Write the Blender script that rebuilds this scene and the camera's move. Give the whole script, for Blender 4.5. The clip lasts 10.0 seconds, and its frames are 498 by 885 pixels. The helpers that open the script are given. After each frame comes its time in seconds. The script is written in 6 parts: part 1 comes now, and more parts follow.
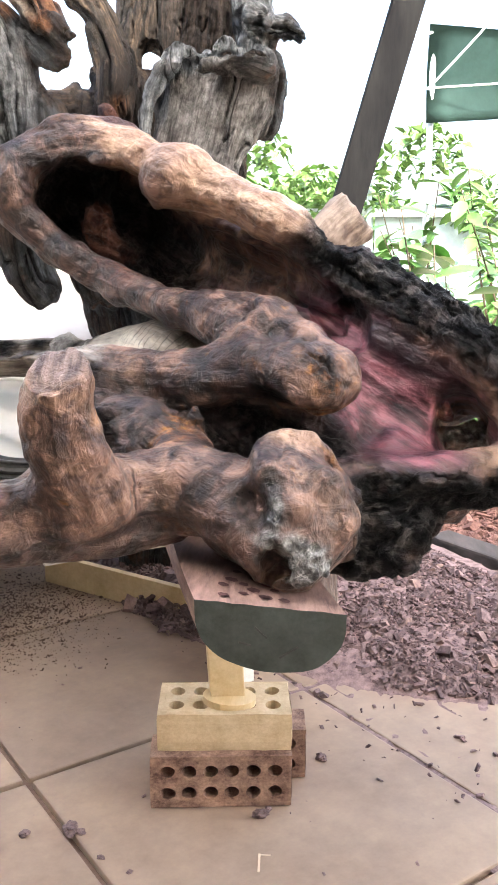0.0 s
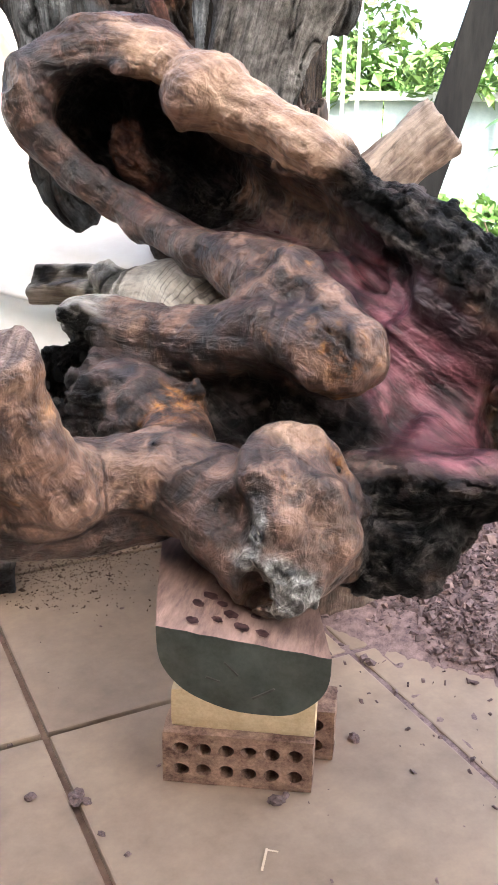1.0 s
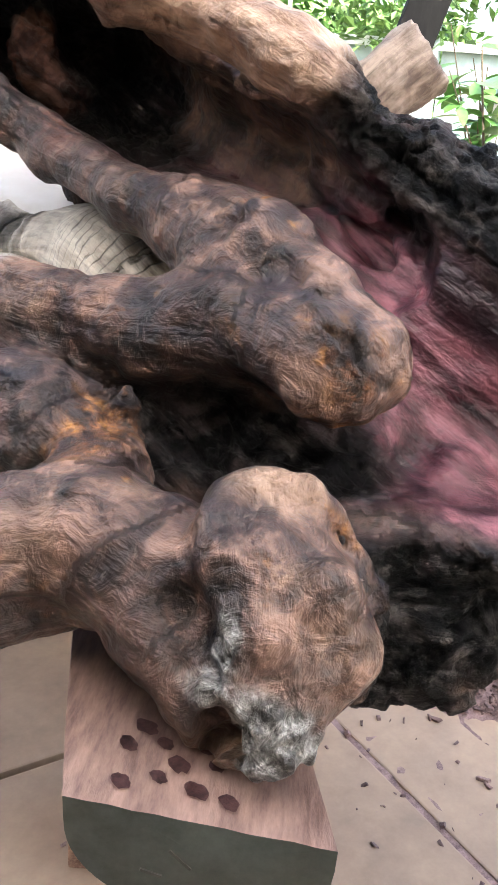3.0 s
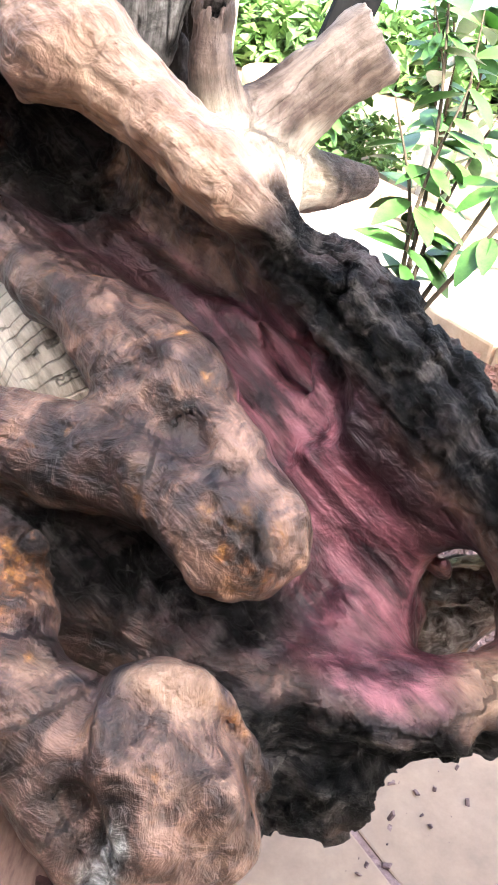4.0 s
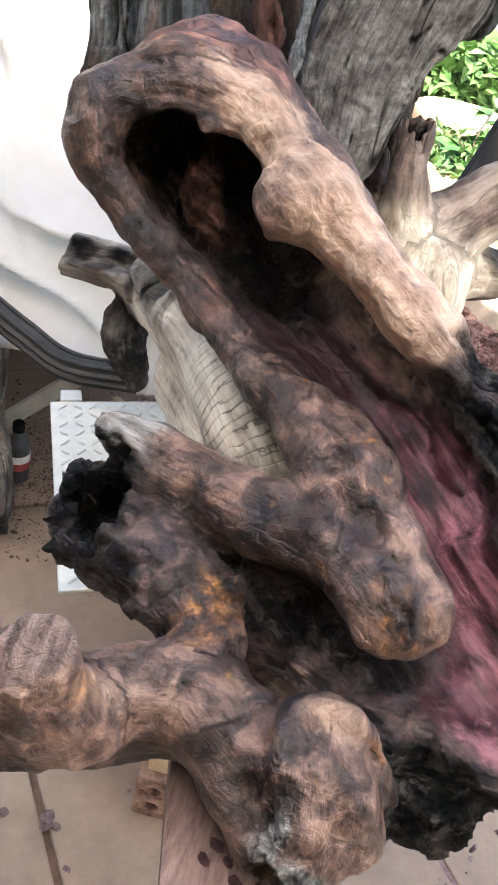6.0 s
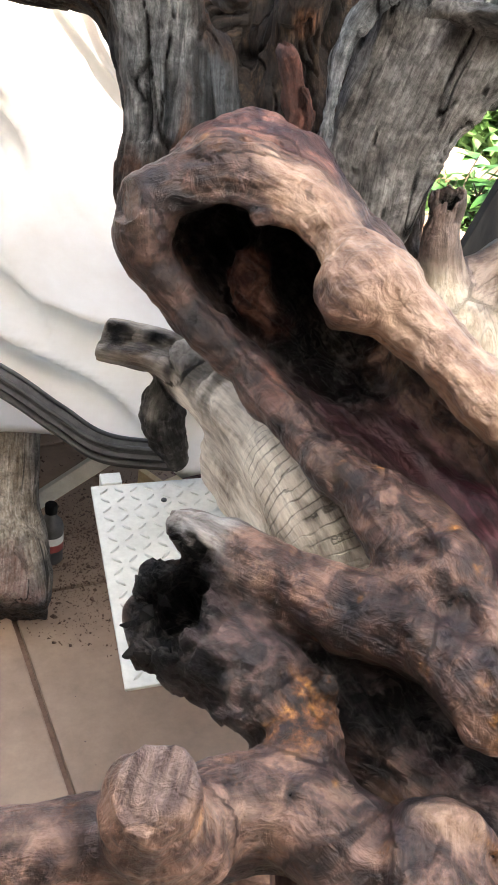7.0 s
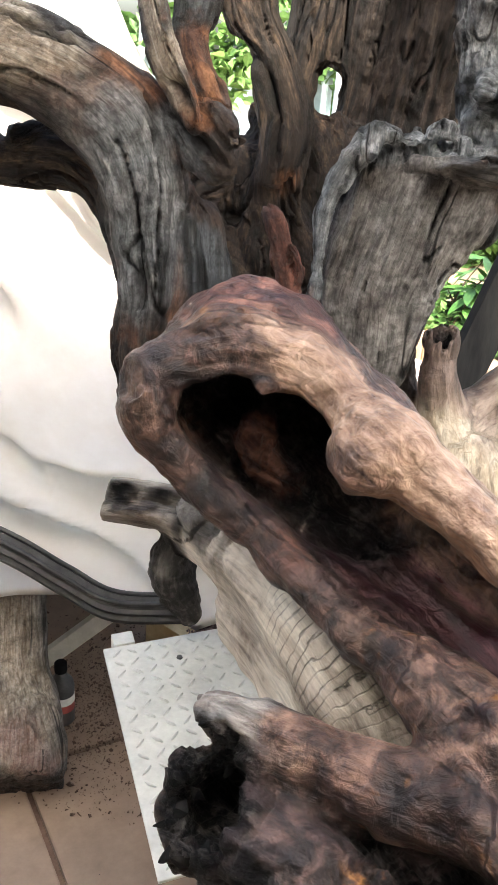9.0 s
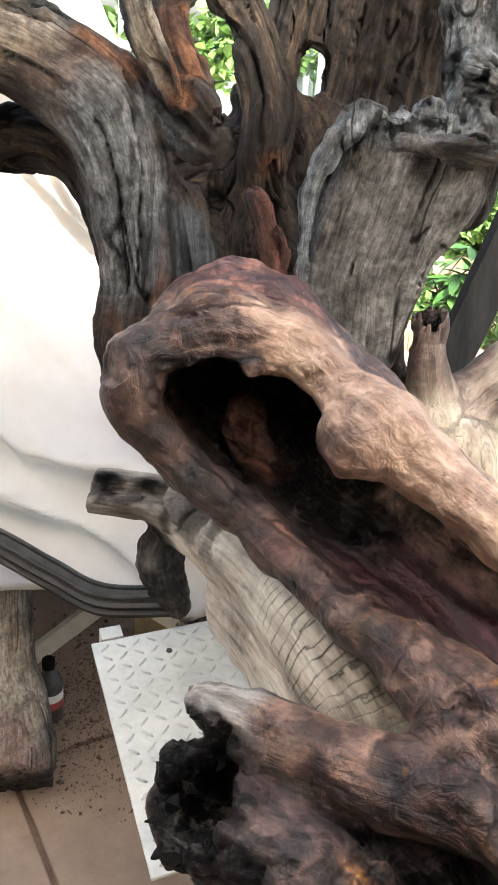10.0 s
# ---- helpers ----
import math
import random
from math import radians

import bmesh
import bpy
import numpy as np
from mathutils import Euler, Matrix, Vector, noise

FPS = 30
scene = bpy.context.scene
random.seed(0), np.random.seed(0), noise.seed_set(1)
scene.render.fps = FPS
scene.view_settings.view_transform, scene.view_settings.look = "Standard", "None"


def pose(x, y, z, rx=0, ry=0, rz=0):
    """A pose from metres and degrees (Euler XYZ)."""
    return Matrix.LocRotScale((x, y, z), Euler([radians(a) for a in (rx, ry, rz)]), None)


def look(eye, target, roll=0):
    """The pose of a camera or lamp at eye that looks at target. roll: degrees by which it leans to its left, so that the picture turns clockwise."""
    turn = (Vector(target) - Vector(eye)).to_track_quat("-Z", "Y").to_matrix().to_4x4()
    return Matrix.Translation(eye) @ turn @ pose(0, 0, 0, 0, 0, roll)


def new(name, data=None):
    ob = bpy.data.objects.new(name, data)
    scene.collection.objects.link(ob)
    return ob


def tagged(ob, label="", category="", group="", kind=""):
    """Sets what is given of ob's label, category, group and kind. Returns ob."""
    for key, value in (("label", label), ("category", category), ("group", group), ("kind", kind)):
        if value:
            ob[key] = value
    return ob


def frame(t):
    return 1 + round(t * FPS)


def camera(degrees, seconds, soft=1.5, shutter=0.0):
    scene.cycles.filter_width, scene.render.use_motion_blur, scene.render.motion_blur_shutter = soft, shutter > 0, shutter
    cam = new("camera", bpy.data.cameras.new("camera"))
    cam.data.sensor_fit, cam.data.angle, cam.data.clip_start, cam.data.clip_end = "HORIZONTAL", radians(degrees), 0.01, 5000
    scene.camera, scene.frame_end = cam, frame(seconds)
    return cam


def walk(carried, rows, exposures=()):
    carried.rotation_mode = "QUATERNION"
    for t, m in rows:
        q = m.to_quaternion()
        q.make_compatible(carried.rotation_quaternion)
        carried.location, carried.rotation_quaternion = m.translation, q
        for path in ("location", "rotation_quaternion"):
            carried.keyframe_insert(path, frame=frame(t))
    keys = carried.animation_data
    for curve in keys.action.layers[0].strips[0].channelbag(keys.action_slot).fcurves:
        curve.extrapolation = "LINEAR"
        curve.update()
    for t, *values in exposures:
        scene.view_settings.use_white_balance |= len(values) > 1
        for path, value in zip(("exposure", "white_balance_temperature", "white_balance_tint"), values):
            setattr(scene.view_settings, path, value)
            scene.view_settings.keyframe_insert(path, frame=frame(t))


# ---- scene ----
cam = camera(31.7, 10.0)
PATH = [
    (0, (0.132, 0.007, 0.9), (0.04, 1.966, 0.507), 0.3),
    (0.5, (0.198, 0.16, 0.939), (-0.089, 2.058, 0.377), 0.6),
    (1, (0.246, 0.211, 0.971), (-0.101, 2.074, 0.331), 1.0),
    (1.5, (0.255, 0.219, 0.993), (-0.109, 2.064, 0.311), -1.3),
    (2, (0.254, 0.291, 0.967), (0.037, 2.162, 0.292), 0.1),
    (2.5, (0.198, 0.395, 0.946), (0.052, 2.273, 0.276), 2.3),
    (2.7, (0.167, 0.447, 0.933), (0.013, 2.32, 0.25), 3.1),
    (3.8, (0.145, 0.599, 1.1), (0.151, 2.333, 0.104), 9.3),
    (4, (0.153, 0.61, 1.173), (0.186, 2.312, 0.123), 9.6),
    (4.5, (0.167, 0.566, 1.245), (0.212, 2.234, 0.143), 12.0),
    (5, (0.188, 0.5, 1.306), (0.132, 2.149, 0.177), 14.0),
    (5.5, (0.167, 0.475, 1.329), (-0.03, 2.121, 0.21), 14.0),
    (6, (0.077, 0.466, 1.34), (-0.145, 2.129, 0.251), 12.9),
    (6.2, (0.052, 0.46, 1.339), (-0.174, 2.13, 0.261), 12.4),
    (7.3, (-0.049, 0.487, 1.377), (-0.288, 2.23, 0.427), 8.0),
    (7.5, (-0.063, 0.485, 1.381), (-0.307, 2.251, 0.475), 7.4),
    (8, (-0.079, 0.504, 1.407), (-0.339, 2.304, 0.575), 5.4),
    (8.5, (-0.075, 0.521, 1.411), (-0.334, 2.34, 0.621), 4.6),
    (9, (-0.07, 0.528, 1.423), (-0.328, 2.347, 0.632), 4.4),
    (9.5, (-0.07, 0.525, 1.423), (-0.323, 2.345, 0.635), 3.9),
    (10, (-0.074, 0.547, 1.4), (-0.3, 2.368, 0.602), 3.9),
]
STOPS = ((0.0, 3.18, 6550, 8.5), (0.5, 3.05, 6550, 8.5), (1.0, 2.95, 6500, 8), (2.5, 2.75, 6450, 7), (3.8, 3.35, 6350, 9), (4.1, 3.25, 6300, 10),
         (4.5, 2.88, 6250, 10), (5.5, 2.75, 6200, 7), (6.0, 2.72, 6200, 6), (7.5, 2.62, 6650, 7), (8.0, 2.53, 6650, 6), (10.0, 2.56, 6650, 6))
walk(cam, [(t, look(eye, target, roll)) for t, eye, target, roll in PATH], STOPS)

# ---- world, sun, exposure ----
scene.view_settings.exposure = 2.8
SUN_EL, SUN_AZ = 50.0, 152.0          # degrees; azimuth from +y towards +x
world = bpy.data.worlds.new("sky")
scene.world = world
world.use_nodes = True
wn = world.node_tree
sky = wn.nodes.new("ShaderNodeTexSky")
sky.sky_type = "NISHITA"
sky.sun_disc = False
sky.sun_elevation = radians(SUN_EL)
sky.sun_rotation = radians(SUN_AZ)
sky.air_density, sky.dust_density, sky.ozone_density = 1.0, 6.0, 0.4
wn.links.new(sky.outputs[0], wn.nodes["Background"].inputs[0])
wn.nodes["Background"].inputs[1].default_value = 0.15
sun_data = bpy.data.lights.new("sun", "SUN")
sun_data.energy, sun_data.angle, sun_data.color = 2.6, radians(4.0), (1.0, 0.95, 0.88)
sun = new("sun", sun_data)
sd = Vector((math.sin(radians(SUN_AZ)) * math.cos(radians(SUN_EL)), math.cos(radians(SUN_AZ)) * math.cos(radians(SUN_EL)), math.sin(radians(SUN_EL))))
sun.matrix_world = look(sd * 20, (0, 0, 0))


# ---- materials ----
class Nodes:
    """Short hand for building one node material."""

    def __init__(self, name):
        self.m = bpy.data.materials.new(name)
        self.m.use_nodes = True
        self.t = self.m.node_tree
        self.b = self.t.nodes["Principled BSDF"]
        self.geo = self.t.nodes.new("ShaderNodeTexCoord").outputs["Object"]

    def put(self, sock, value):
        if isinstance(value, bpy.types.NodeSocket):
            self.t.links.new(value, sock)
        elif isinstance(value, tuple) and len(value) == 3 and sock.type == "RGBA":
            sock.default_value = (*value, 1)
        else:
            sock.default_value = value

    def attr(self, name, vec=False):
        n = self.t.nodes.new("ShaderNodeAttribute")
        n.attribute_name = name
        return n.outputs["Vector" if vec else "Fac"]

    def noise(self, scale, detail=5, rough=0.6, co=None, dist=0.0):
        n = self.t.nodes.new("ShaderNodeTexNoise")
        self.put(n.inputs["Vector"], co or self.geo)
        n.inputs["Scale"].default_value, n.inputs["Detail"].default_value = scale, detail
        n.inputs["Roughness"].default_value, n.inputs["Distortion"].default_value = rough, dist
        return n.outputs["Fac"]

    def cells(self, scale, co=None, feature="F1", out="Distance"):
        n = self.t.nodes.new("ShaderNodeTexVoronoi")
        n.feature = feature
        self.put(n.inputs["Vector"], co or self.geo)
        n.inputs["Scale"].default_value = scale
        return n.outputs[out]

    def ramp(self, fac, *stops):
        n = self.t.nodes.new("ShaderNodeValToRGB")
        e = n.color_ramp.elements
        while len(e) < len(stops):
            e.new(0.5)
        for el, (pos, col) in zip(e, stops):
            el.position = pos
            el.color = (*col, 1) if isinstance(col, tuple) else (col, col, col, 1)
        self.put(n.inputs[0], fac)
        return n.outputs[0]

    def mix(self, fac, a, b, mode="MIX"):
        n = self.t.nodes.new("ShaderNodeMix")
        n.data_type, n.blend_type = "RGBA", mode
        self.put(n.inputs[0], fac)
        self.put(n.inputs[6], a)
        self.put(n.inputs[7], b)
        return n.outputs[2]

    def math(self, op, a, b=0.0, clamp=False):
        n = self.t.nodes.new("ShaderNodeMath")
        n.operation, n.use_clamp = op, clamp
        self.put(n.inputs[0], a)
        self.put(n.inputs[1], b)
        return n.outputs[0]

    def scaled(self, co, sx, sy, sz):
        n = self.t.nodes.new("ShaderNodeMapping")
        self.put(n.inputs[0], co)
        n.inputs["Scale"].default_value = (sx, sy, sz)
        return n.outputs[0]

    def random(self):
        return self.t.nodes.new("ShaderNodeObjectInfo").outputs["Random"]

    def island(self):
        return self.t.nodes.new("ShaderNodeNewGeometry").outputs["Random Per Island"]

    def bump(self, height, strength, distance, normal=None):
        n = self.t.nodes.new("ShaderNodeBump")
        self.put(n.inputs["Height"], height)
        n.inputs["Strength"].default_value, n.inputs["Distance"].default_value = strength, distance
        if normal:
            self.put(n.inputs["Normal"], normal)
        return n.outputs[0]

    def done(self, color, rough=0.6, normal=None, metal=0.0, spec=0.5):
        self.put(self.b.inputs["Base Color"], color)
        self.put(self.b.inputs["Roughness"], rough)
        self.put(self.b.inputs["Metallic"], metal)
        self.b.inputs["Specular IOR Level"].default_value = spec
        if normal:
            self.put(self.b.inputs["Normal"], normal)
        return self.m


def root_wood(name, dark, mid, light, gloss=0.55, bump=0.7, dirt=0.4, flow=0.35, lines=0.0, wrinkle=0.0):
    """Bare root wood: broad soft patches, grain along the limbs; the zones tan, pink, char (also painted shade), rust
    and others come from the mesh.
    """
    n = Nodes(name)
    g = n.attr("grain", True)
    big = n.noise(7, 4, 0.5, dist=0.6)
    med = n.noise(30, 6, 0.62, dist=0.8)
    run = n.noise(34, 5, 0.6, g, 0.6)
    blot = n.math("ADD", n.math("MULTIPLY", med, 1 - flow), n.math("MULTIPLY", run, flow))
    grain = n.noise(150, 5, 0.65, g, 0.4)
    fine = n.noise(420, 3, 0.7, g)
    base = n.ramp(n.math("ADD", n.math("MULTIPLY", big, 0.4), n.math("MULTIPLY", blot, 0.6)), (0.41, dark), (0.49, mid), (0.585, light))
    tan = n.ramp(n.math("ADD", n.math("MULTIPLY", blot, 0.6), n.math("MULTIPLY", run, 0.4)), (0.35, (0.09, 0.045, 0.03)), (0.47, (0.31, 0.19, 0.13)), (0.62, (0.60, 0.42, 0.31)))
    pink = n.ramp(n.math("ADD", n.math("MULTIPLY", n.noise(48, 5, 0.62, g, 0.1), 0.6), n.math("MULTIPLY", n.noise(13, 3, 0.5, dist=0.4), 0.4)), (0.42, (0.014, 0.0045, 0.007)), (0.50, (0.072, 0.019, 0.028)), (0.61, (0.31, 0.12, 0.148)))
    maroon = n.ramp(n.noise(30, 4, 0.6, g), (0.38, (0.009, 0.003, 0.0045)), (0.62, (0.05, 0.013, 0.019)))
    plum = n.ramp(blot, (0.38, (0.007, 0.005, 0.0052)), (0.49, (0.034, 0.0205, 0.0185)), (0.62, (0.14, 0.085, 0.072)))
    rust = n.ramp(n.noise(40, 5, 0.68), (0.42, (0.022, 0.012, 0.010)), (0.53, (0.17, 0.07, 0.03)), (0.66, (0.60, 0.28, 0.075)))
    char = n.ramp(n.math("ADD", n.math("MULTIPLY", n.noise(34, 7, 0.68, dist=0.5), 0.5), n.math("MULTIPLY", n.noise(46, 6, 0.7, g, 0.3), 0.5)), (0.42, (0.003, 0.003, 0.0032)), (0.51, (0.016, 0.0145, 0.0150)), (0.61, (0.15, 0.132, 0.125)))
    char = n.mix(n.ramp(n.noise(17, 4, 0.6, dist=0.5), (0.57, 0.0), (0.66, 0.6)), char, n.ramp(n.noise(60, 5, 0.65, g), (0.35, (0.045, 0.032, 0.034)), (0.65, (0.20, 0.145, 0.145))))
    grey = n.ramp(n.noise(50, 6, 0.68, g), (0.36, (0.09, 0.082, 0.075)), (0.5, (0.27, 0.25, 0.23)), (0.64, (0.55, 0.52, 0.49)))
    pale = n.ramp(n.noise(24, 6, 0.65, g), (0.34, (0.28, 0.21, 0.14)), (0.5, (0.52, 0.44, 0.33)), (0.64, (0.70, 0.63, 0.52)))
    fibre = n.ramp(n.noise(60, 6, 0.7, dist=0.6), (0.40, (0.025, 0.024, 0.024)), (0.51, (0.16, 0.16, 0.155)), (0.64, (0.46, 0.465, 0.455)))
    if flow < 0.5:
        smut = n.ramp(n.noise(22, 6, 0.62, dist=0.8), (0.56, 0.0), (0.64, 0.65))
        base = n.mix(n.ramp(n.noise(12, 4, 0.5, dist=0.6), (0.55, 0.0), (0.70, 0.4)), base, tan)
        base = n.mix(smut, base, n.mix(n.noise(40, 4, 0.6), (0.014, 0.010, 0.013), (0.075, 0.048, 0.054)))
        base = n.mix(n.ramp(n.noise(24, 4, 0.55), (0.62, 0.0), (0.70, 0.55)), base, rust)
    red = n.ramp(n.math("ADD", n.math("MULTIPLY", run, 0.5), n.math("MULTIPLY", med, 0.5)), (0.39, (0.02, 0.009, 0.008)), (0.49, (0.085, 0.034, 0.027)), (0.6, (0.27, 0.125, 0.09)))
    sawn = n.ramp(n.noise(90, 4, 0.6, n.scaled(n.geo, 1, 0.15, 0.15)), (0.38, (0.085, 0.052, 0.045)), (0.6, (0.27, 0.19, 0.165)))
    col = base
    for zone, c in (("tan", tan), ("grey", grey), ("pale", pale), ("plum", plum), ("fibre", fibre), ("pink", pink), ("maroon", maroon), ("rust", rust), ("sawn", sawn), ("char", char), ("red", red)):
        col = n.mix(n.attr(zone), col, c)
    streak = n.ramp(grain, (0.34, 0.55), (0.5, 1.0), (0.7, 1.2))
    col = n.mix(0.2 + flow * 0.6, col, streak, "MULTIPLY")
    pits = n.ramp(n.noise(90, 2, 0.5), (0.27, 0.25), (0.34, 1.0))
    col = n.mix(dirt, col, pits, "MULTIPLY")
    if lines:
        line = n.ramp(n.noise(16, 3, 0.55, g, 0.6), (0.485, 1.0), (0.497, 0.12), (0.503, 0.12), (0.515, 1.0))
        keep = n.ramp(n.noise(5, 2, 0.5), (0.42, 0.0), (0.55, lines))
        col = n.mix(keep, col, line, "MULTIPLY")
    if wrinkle:
        sep = n.t.nodes.new("ShaderNodeSeparateXYZ")
        n.put(sep.inputs[0], g)
        wave = n.math("SINE", n.math("ADD", n.math("MULTIPLY", sep.outputs["Z"], 4300.0), n.math("MULTIPLY", n.noise(9, 3, 0.5), 26.0)))
        fold = n.mix(n.math("MULTIPLY", n.attr("crease"), n.ramp(n.noise(20, 3, 0.5), (0.42, 0.1), (0.56, wrinkle))), (1.0, 1.0, 1.0), n.ramp(n.math("ADD", n.math("MULTIPLY", wave, 0.5), 0.5), (0.01, 0.42), (0.1, 1.0)))
        col = n.mix(1.0, col, fold, "MULTIPLY")
    rough = n.math("ADD", n.ramp(blot, (0.3, gloss - 0.12), (0.7, gloss + 0.15)), n.math("MULTIPLY", n.attr("char"), 0.2), True)
    h = n.math("ADD", n.math("MULTIPLY", grain, 0.3 + 0.4 * flow), n.math("ADD", n.math("MULTIPLY", fine, 0.12), n.math("MULTIPLY", blot, 0.7)))
    coarse = n.math("ADD", n.math("MULTIPLY", n.noise(48, 5, 0.6, dist=0.8), 1.2 - flow), n.math("MULTIPLY", n.noise(60, 5, 0.65, g, 0.3), 0.3 + flow))
    keep_flat = n.math("SUBTRACT", 1.0, n.math("MULTIPLY", n.attr("pink"), 0.6))
    nrm = n.bump(n.math("MULTIPLY", coarse, keep_flat), bump * 0.8, 0.013)
    nrm = n.bump(h, bump * 0.8, 0.006, nrm)
    if lines:
        nrm = n.bump(n.mix(keep, (1.0, 1.0, 1.0), line), 0.8, 0.008, nrm)
    if wrinkle:
        nrm = n.bump(fold, 0.8, 0.012, nrm)
    nrm = n.bump(n.math("MULTIPLY", n.attr("char"), n.math("ADD", n.noise(60, 7, 0.7, dist=0.4), n.noise(60, 6, 0.7, g, 0.3))), 1.0, 0.022, nrm)
    n.put(n.b.inputs["Specular IOR Level"], n.math("SUBTRACT", 0.45, n.math("MULTIPLY", n.attr("char"), 0.30)))
    n.put(n.b.inputs["Base Color"], col)
    n.put(n.b.inputs["Roughness"], rough)
    n.put(n.b.inputs["Normal"], nrm)
    return n.m


def weathered(name, wood, silver, gloss=0.75, cracks=0.9):
    """Old bare timber: brown where it broke, a silver-blue skin where it weathered, fine fibre and drying cracks along the grain."""
    n = Nodes(name)
    g = n.attr("grain", True)
    skinned = n.ramp(n.math("ADD", n.math("MULTIPLY", n.noise(5, 5, 0.6, dist=0.8), 0.7), n.math("MULTIPLY", n.noise(30, 5, 0.7, g), 0.3)), (0.45, 0.0), (0.56, 1.0))
    fibre = n.noise(150, 6, 0.72, g, 0.5)
    wave = n.noise(38, 5, 0.65, g, 0.8)
    brown = n.ramp(n.math("ADD", n.math("MULTIPLY", fibre, 0.5), n.math("MULTIPLY", wave, 0.5)), (0.38, tuple(0.25 * v for v in wood)), (0.5, wood), (0.62, tuple(2.1 * v for v in wood)))
    blue = n.ramp(n.math("ADD", n.math("MULTIPLY", fibre, 0.6), n.math("MULTIPLY", n.noise(24, 5, 0.6, dist=0.6), 0.4)), (0.36, tuple(0.28 * v for v in silver)), (0.5, silver), (0.63, tuple(1.9 * v for v in silver)))
    col = n.mix(skinned, brown, blue)
    col = n.mix(n.ramp(n.noise(9, 4, 0.6), (0.56, 0.0), (0.66, 0.6)), col, (0.20, 0.085, 0.045))
    grey = n.ramp(n.math("ADD", n.math("MULTIPLY", fibre, 0.5), n.math("MULTIPLY", n.noise(16, 5, 0.6), 0.5)), (0.38, (0.06, 0.053, 0.048)), (0.5, (0.21, 0.198, 0.185)), (0.62, (0.41, 0.395, 0.375)))
    pale = n.ramp(fibre, (0.34, (0.24, 0.18, 0.12)), (0.5, (0.46, 0.38, 0.29)), (0.64, (0.66, 0.59, 0.49)))
    rust = n.ramp(wave, (0.4, (0.09, 0.035, 0.018)), (0.6, (0.42, 0.19, 0.09)))
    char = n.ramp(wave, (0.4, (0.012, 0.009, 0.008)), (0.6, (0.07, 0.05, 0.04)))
    silverblue = n.ramp(n.math("ADD", n.math("MULTIPLY", fibre, 0.6), n.math("MULTIPLY", n.noise(40, 4, 0.6), 0.4)), (0.36, (0.05, 0.055, 0.06)), (0.5, (0.20, 0.215, 0.225)), (0.62, (0.44, 0.455, 0.47)))
    red = n.ramp(wave, (0.4, (0.045, 0.018, 0.015)), (0.6, (0.22, 0.09, 0.065)))
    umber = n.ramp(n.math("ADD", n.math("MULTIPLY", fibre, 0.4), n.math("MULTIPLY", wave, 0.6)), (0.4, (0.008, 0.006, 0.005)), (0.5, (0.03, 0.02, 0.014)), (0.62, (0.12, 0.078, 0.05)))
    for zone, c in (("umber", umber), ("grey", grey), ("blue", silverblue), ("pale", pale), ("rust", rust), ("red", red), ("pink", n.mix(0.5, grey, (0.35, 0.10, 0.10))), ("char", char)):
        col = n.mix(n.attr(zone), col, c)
    col = n.mix(0.6, col, n.ramp(n.noise(110, 6, 0.75, dist=0.5), (0.38, 0.45), (0.5, 1.0), (0.62, 1.3)), "MULTIPLY")
    col = n.mix(0.5, col, n.ramp(n.noise(28, 5, 0.65, dist=1.0), (0.4, 0.35), (0.52, 1.0), (0.64, 1.35)), "MULTIPLY")
    col = n.mix(n.attr("crack"), col, (0.006, 0.0045, 0.004))
    line = n.ramp(n.noise(11, 2, 0.5, g, 0.1), (0.486, 1.0), (0.497, 0.08), (0.503, 0.08), (0.514, 1.0))
    keep = n.ramp(n.noise(6, 2, 0.5), (0.42, 0.0), (0.55, cracks))
    col = n.mix(keep, col, line, "MULTIPLY")
    nrm = n.bump(n.math("ADD", n.noise(55, 6, 0.7, g, 0.4), n.math("MULTIPLY", n.noise(45, 7, 0.75), 0.9)), 0.9, 0.018)
    nrm = n.bump(fibre, 0.8, 0.006, nrm)
    nrm = n.bump(n.mix(keep, (1.0, 1.0, 1.0), line), 0.8, 0.012, nrm)
    return n.done(col, gloss, nrm, 0.0, 0.3)


def plain(name, lo, hi, scale, rough=0.7, bump=0.3, dist=0.003, spec=0.4, metal=0.0, stretch=(1, 1, 1), vary=0.0):
    """A surface of one material: two scales of tone, fine relief, some change from piece to piece."""
    n = Nodes(name)
    co = n.scaled(n.geo, *stretch)
    a = n.noise(scale, 6, 0.65, co)
    b = n.noise(scale * 7, 4, 0.7, co)
    f = n.math("ADD", n.math("MULTIPLY", a, 0.65), n.math("MULTIPLY", b, 0.35))
    col = n.ramp(f, (0.36, lo), (0.64, hi))
    if vary:
        r = n.math("ADD", n.math("MULTIPLY", n.random(), 0.5), n.math("MULTIPLY", n.island(), 0.5))
        col = n.mix(1.0, col, n.ramp(r, (0.0, 1 - vary), (1.0, 1 + vary)), "MULTIPLY")
    r = n.ramp(b, (0.3, max(rough - 0.1, 0.05)), (0.7, min(rough + 0.1, 1)))
    return n.done(col, r, n.bump(f, bump, dist), metal, spec)


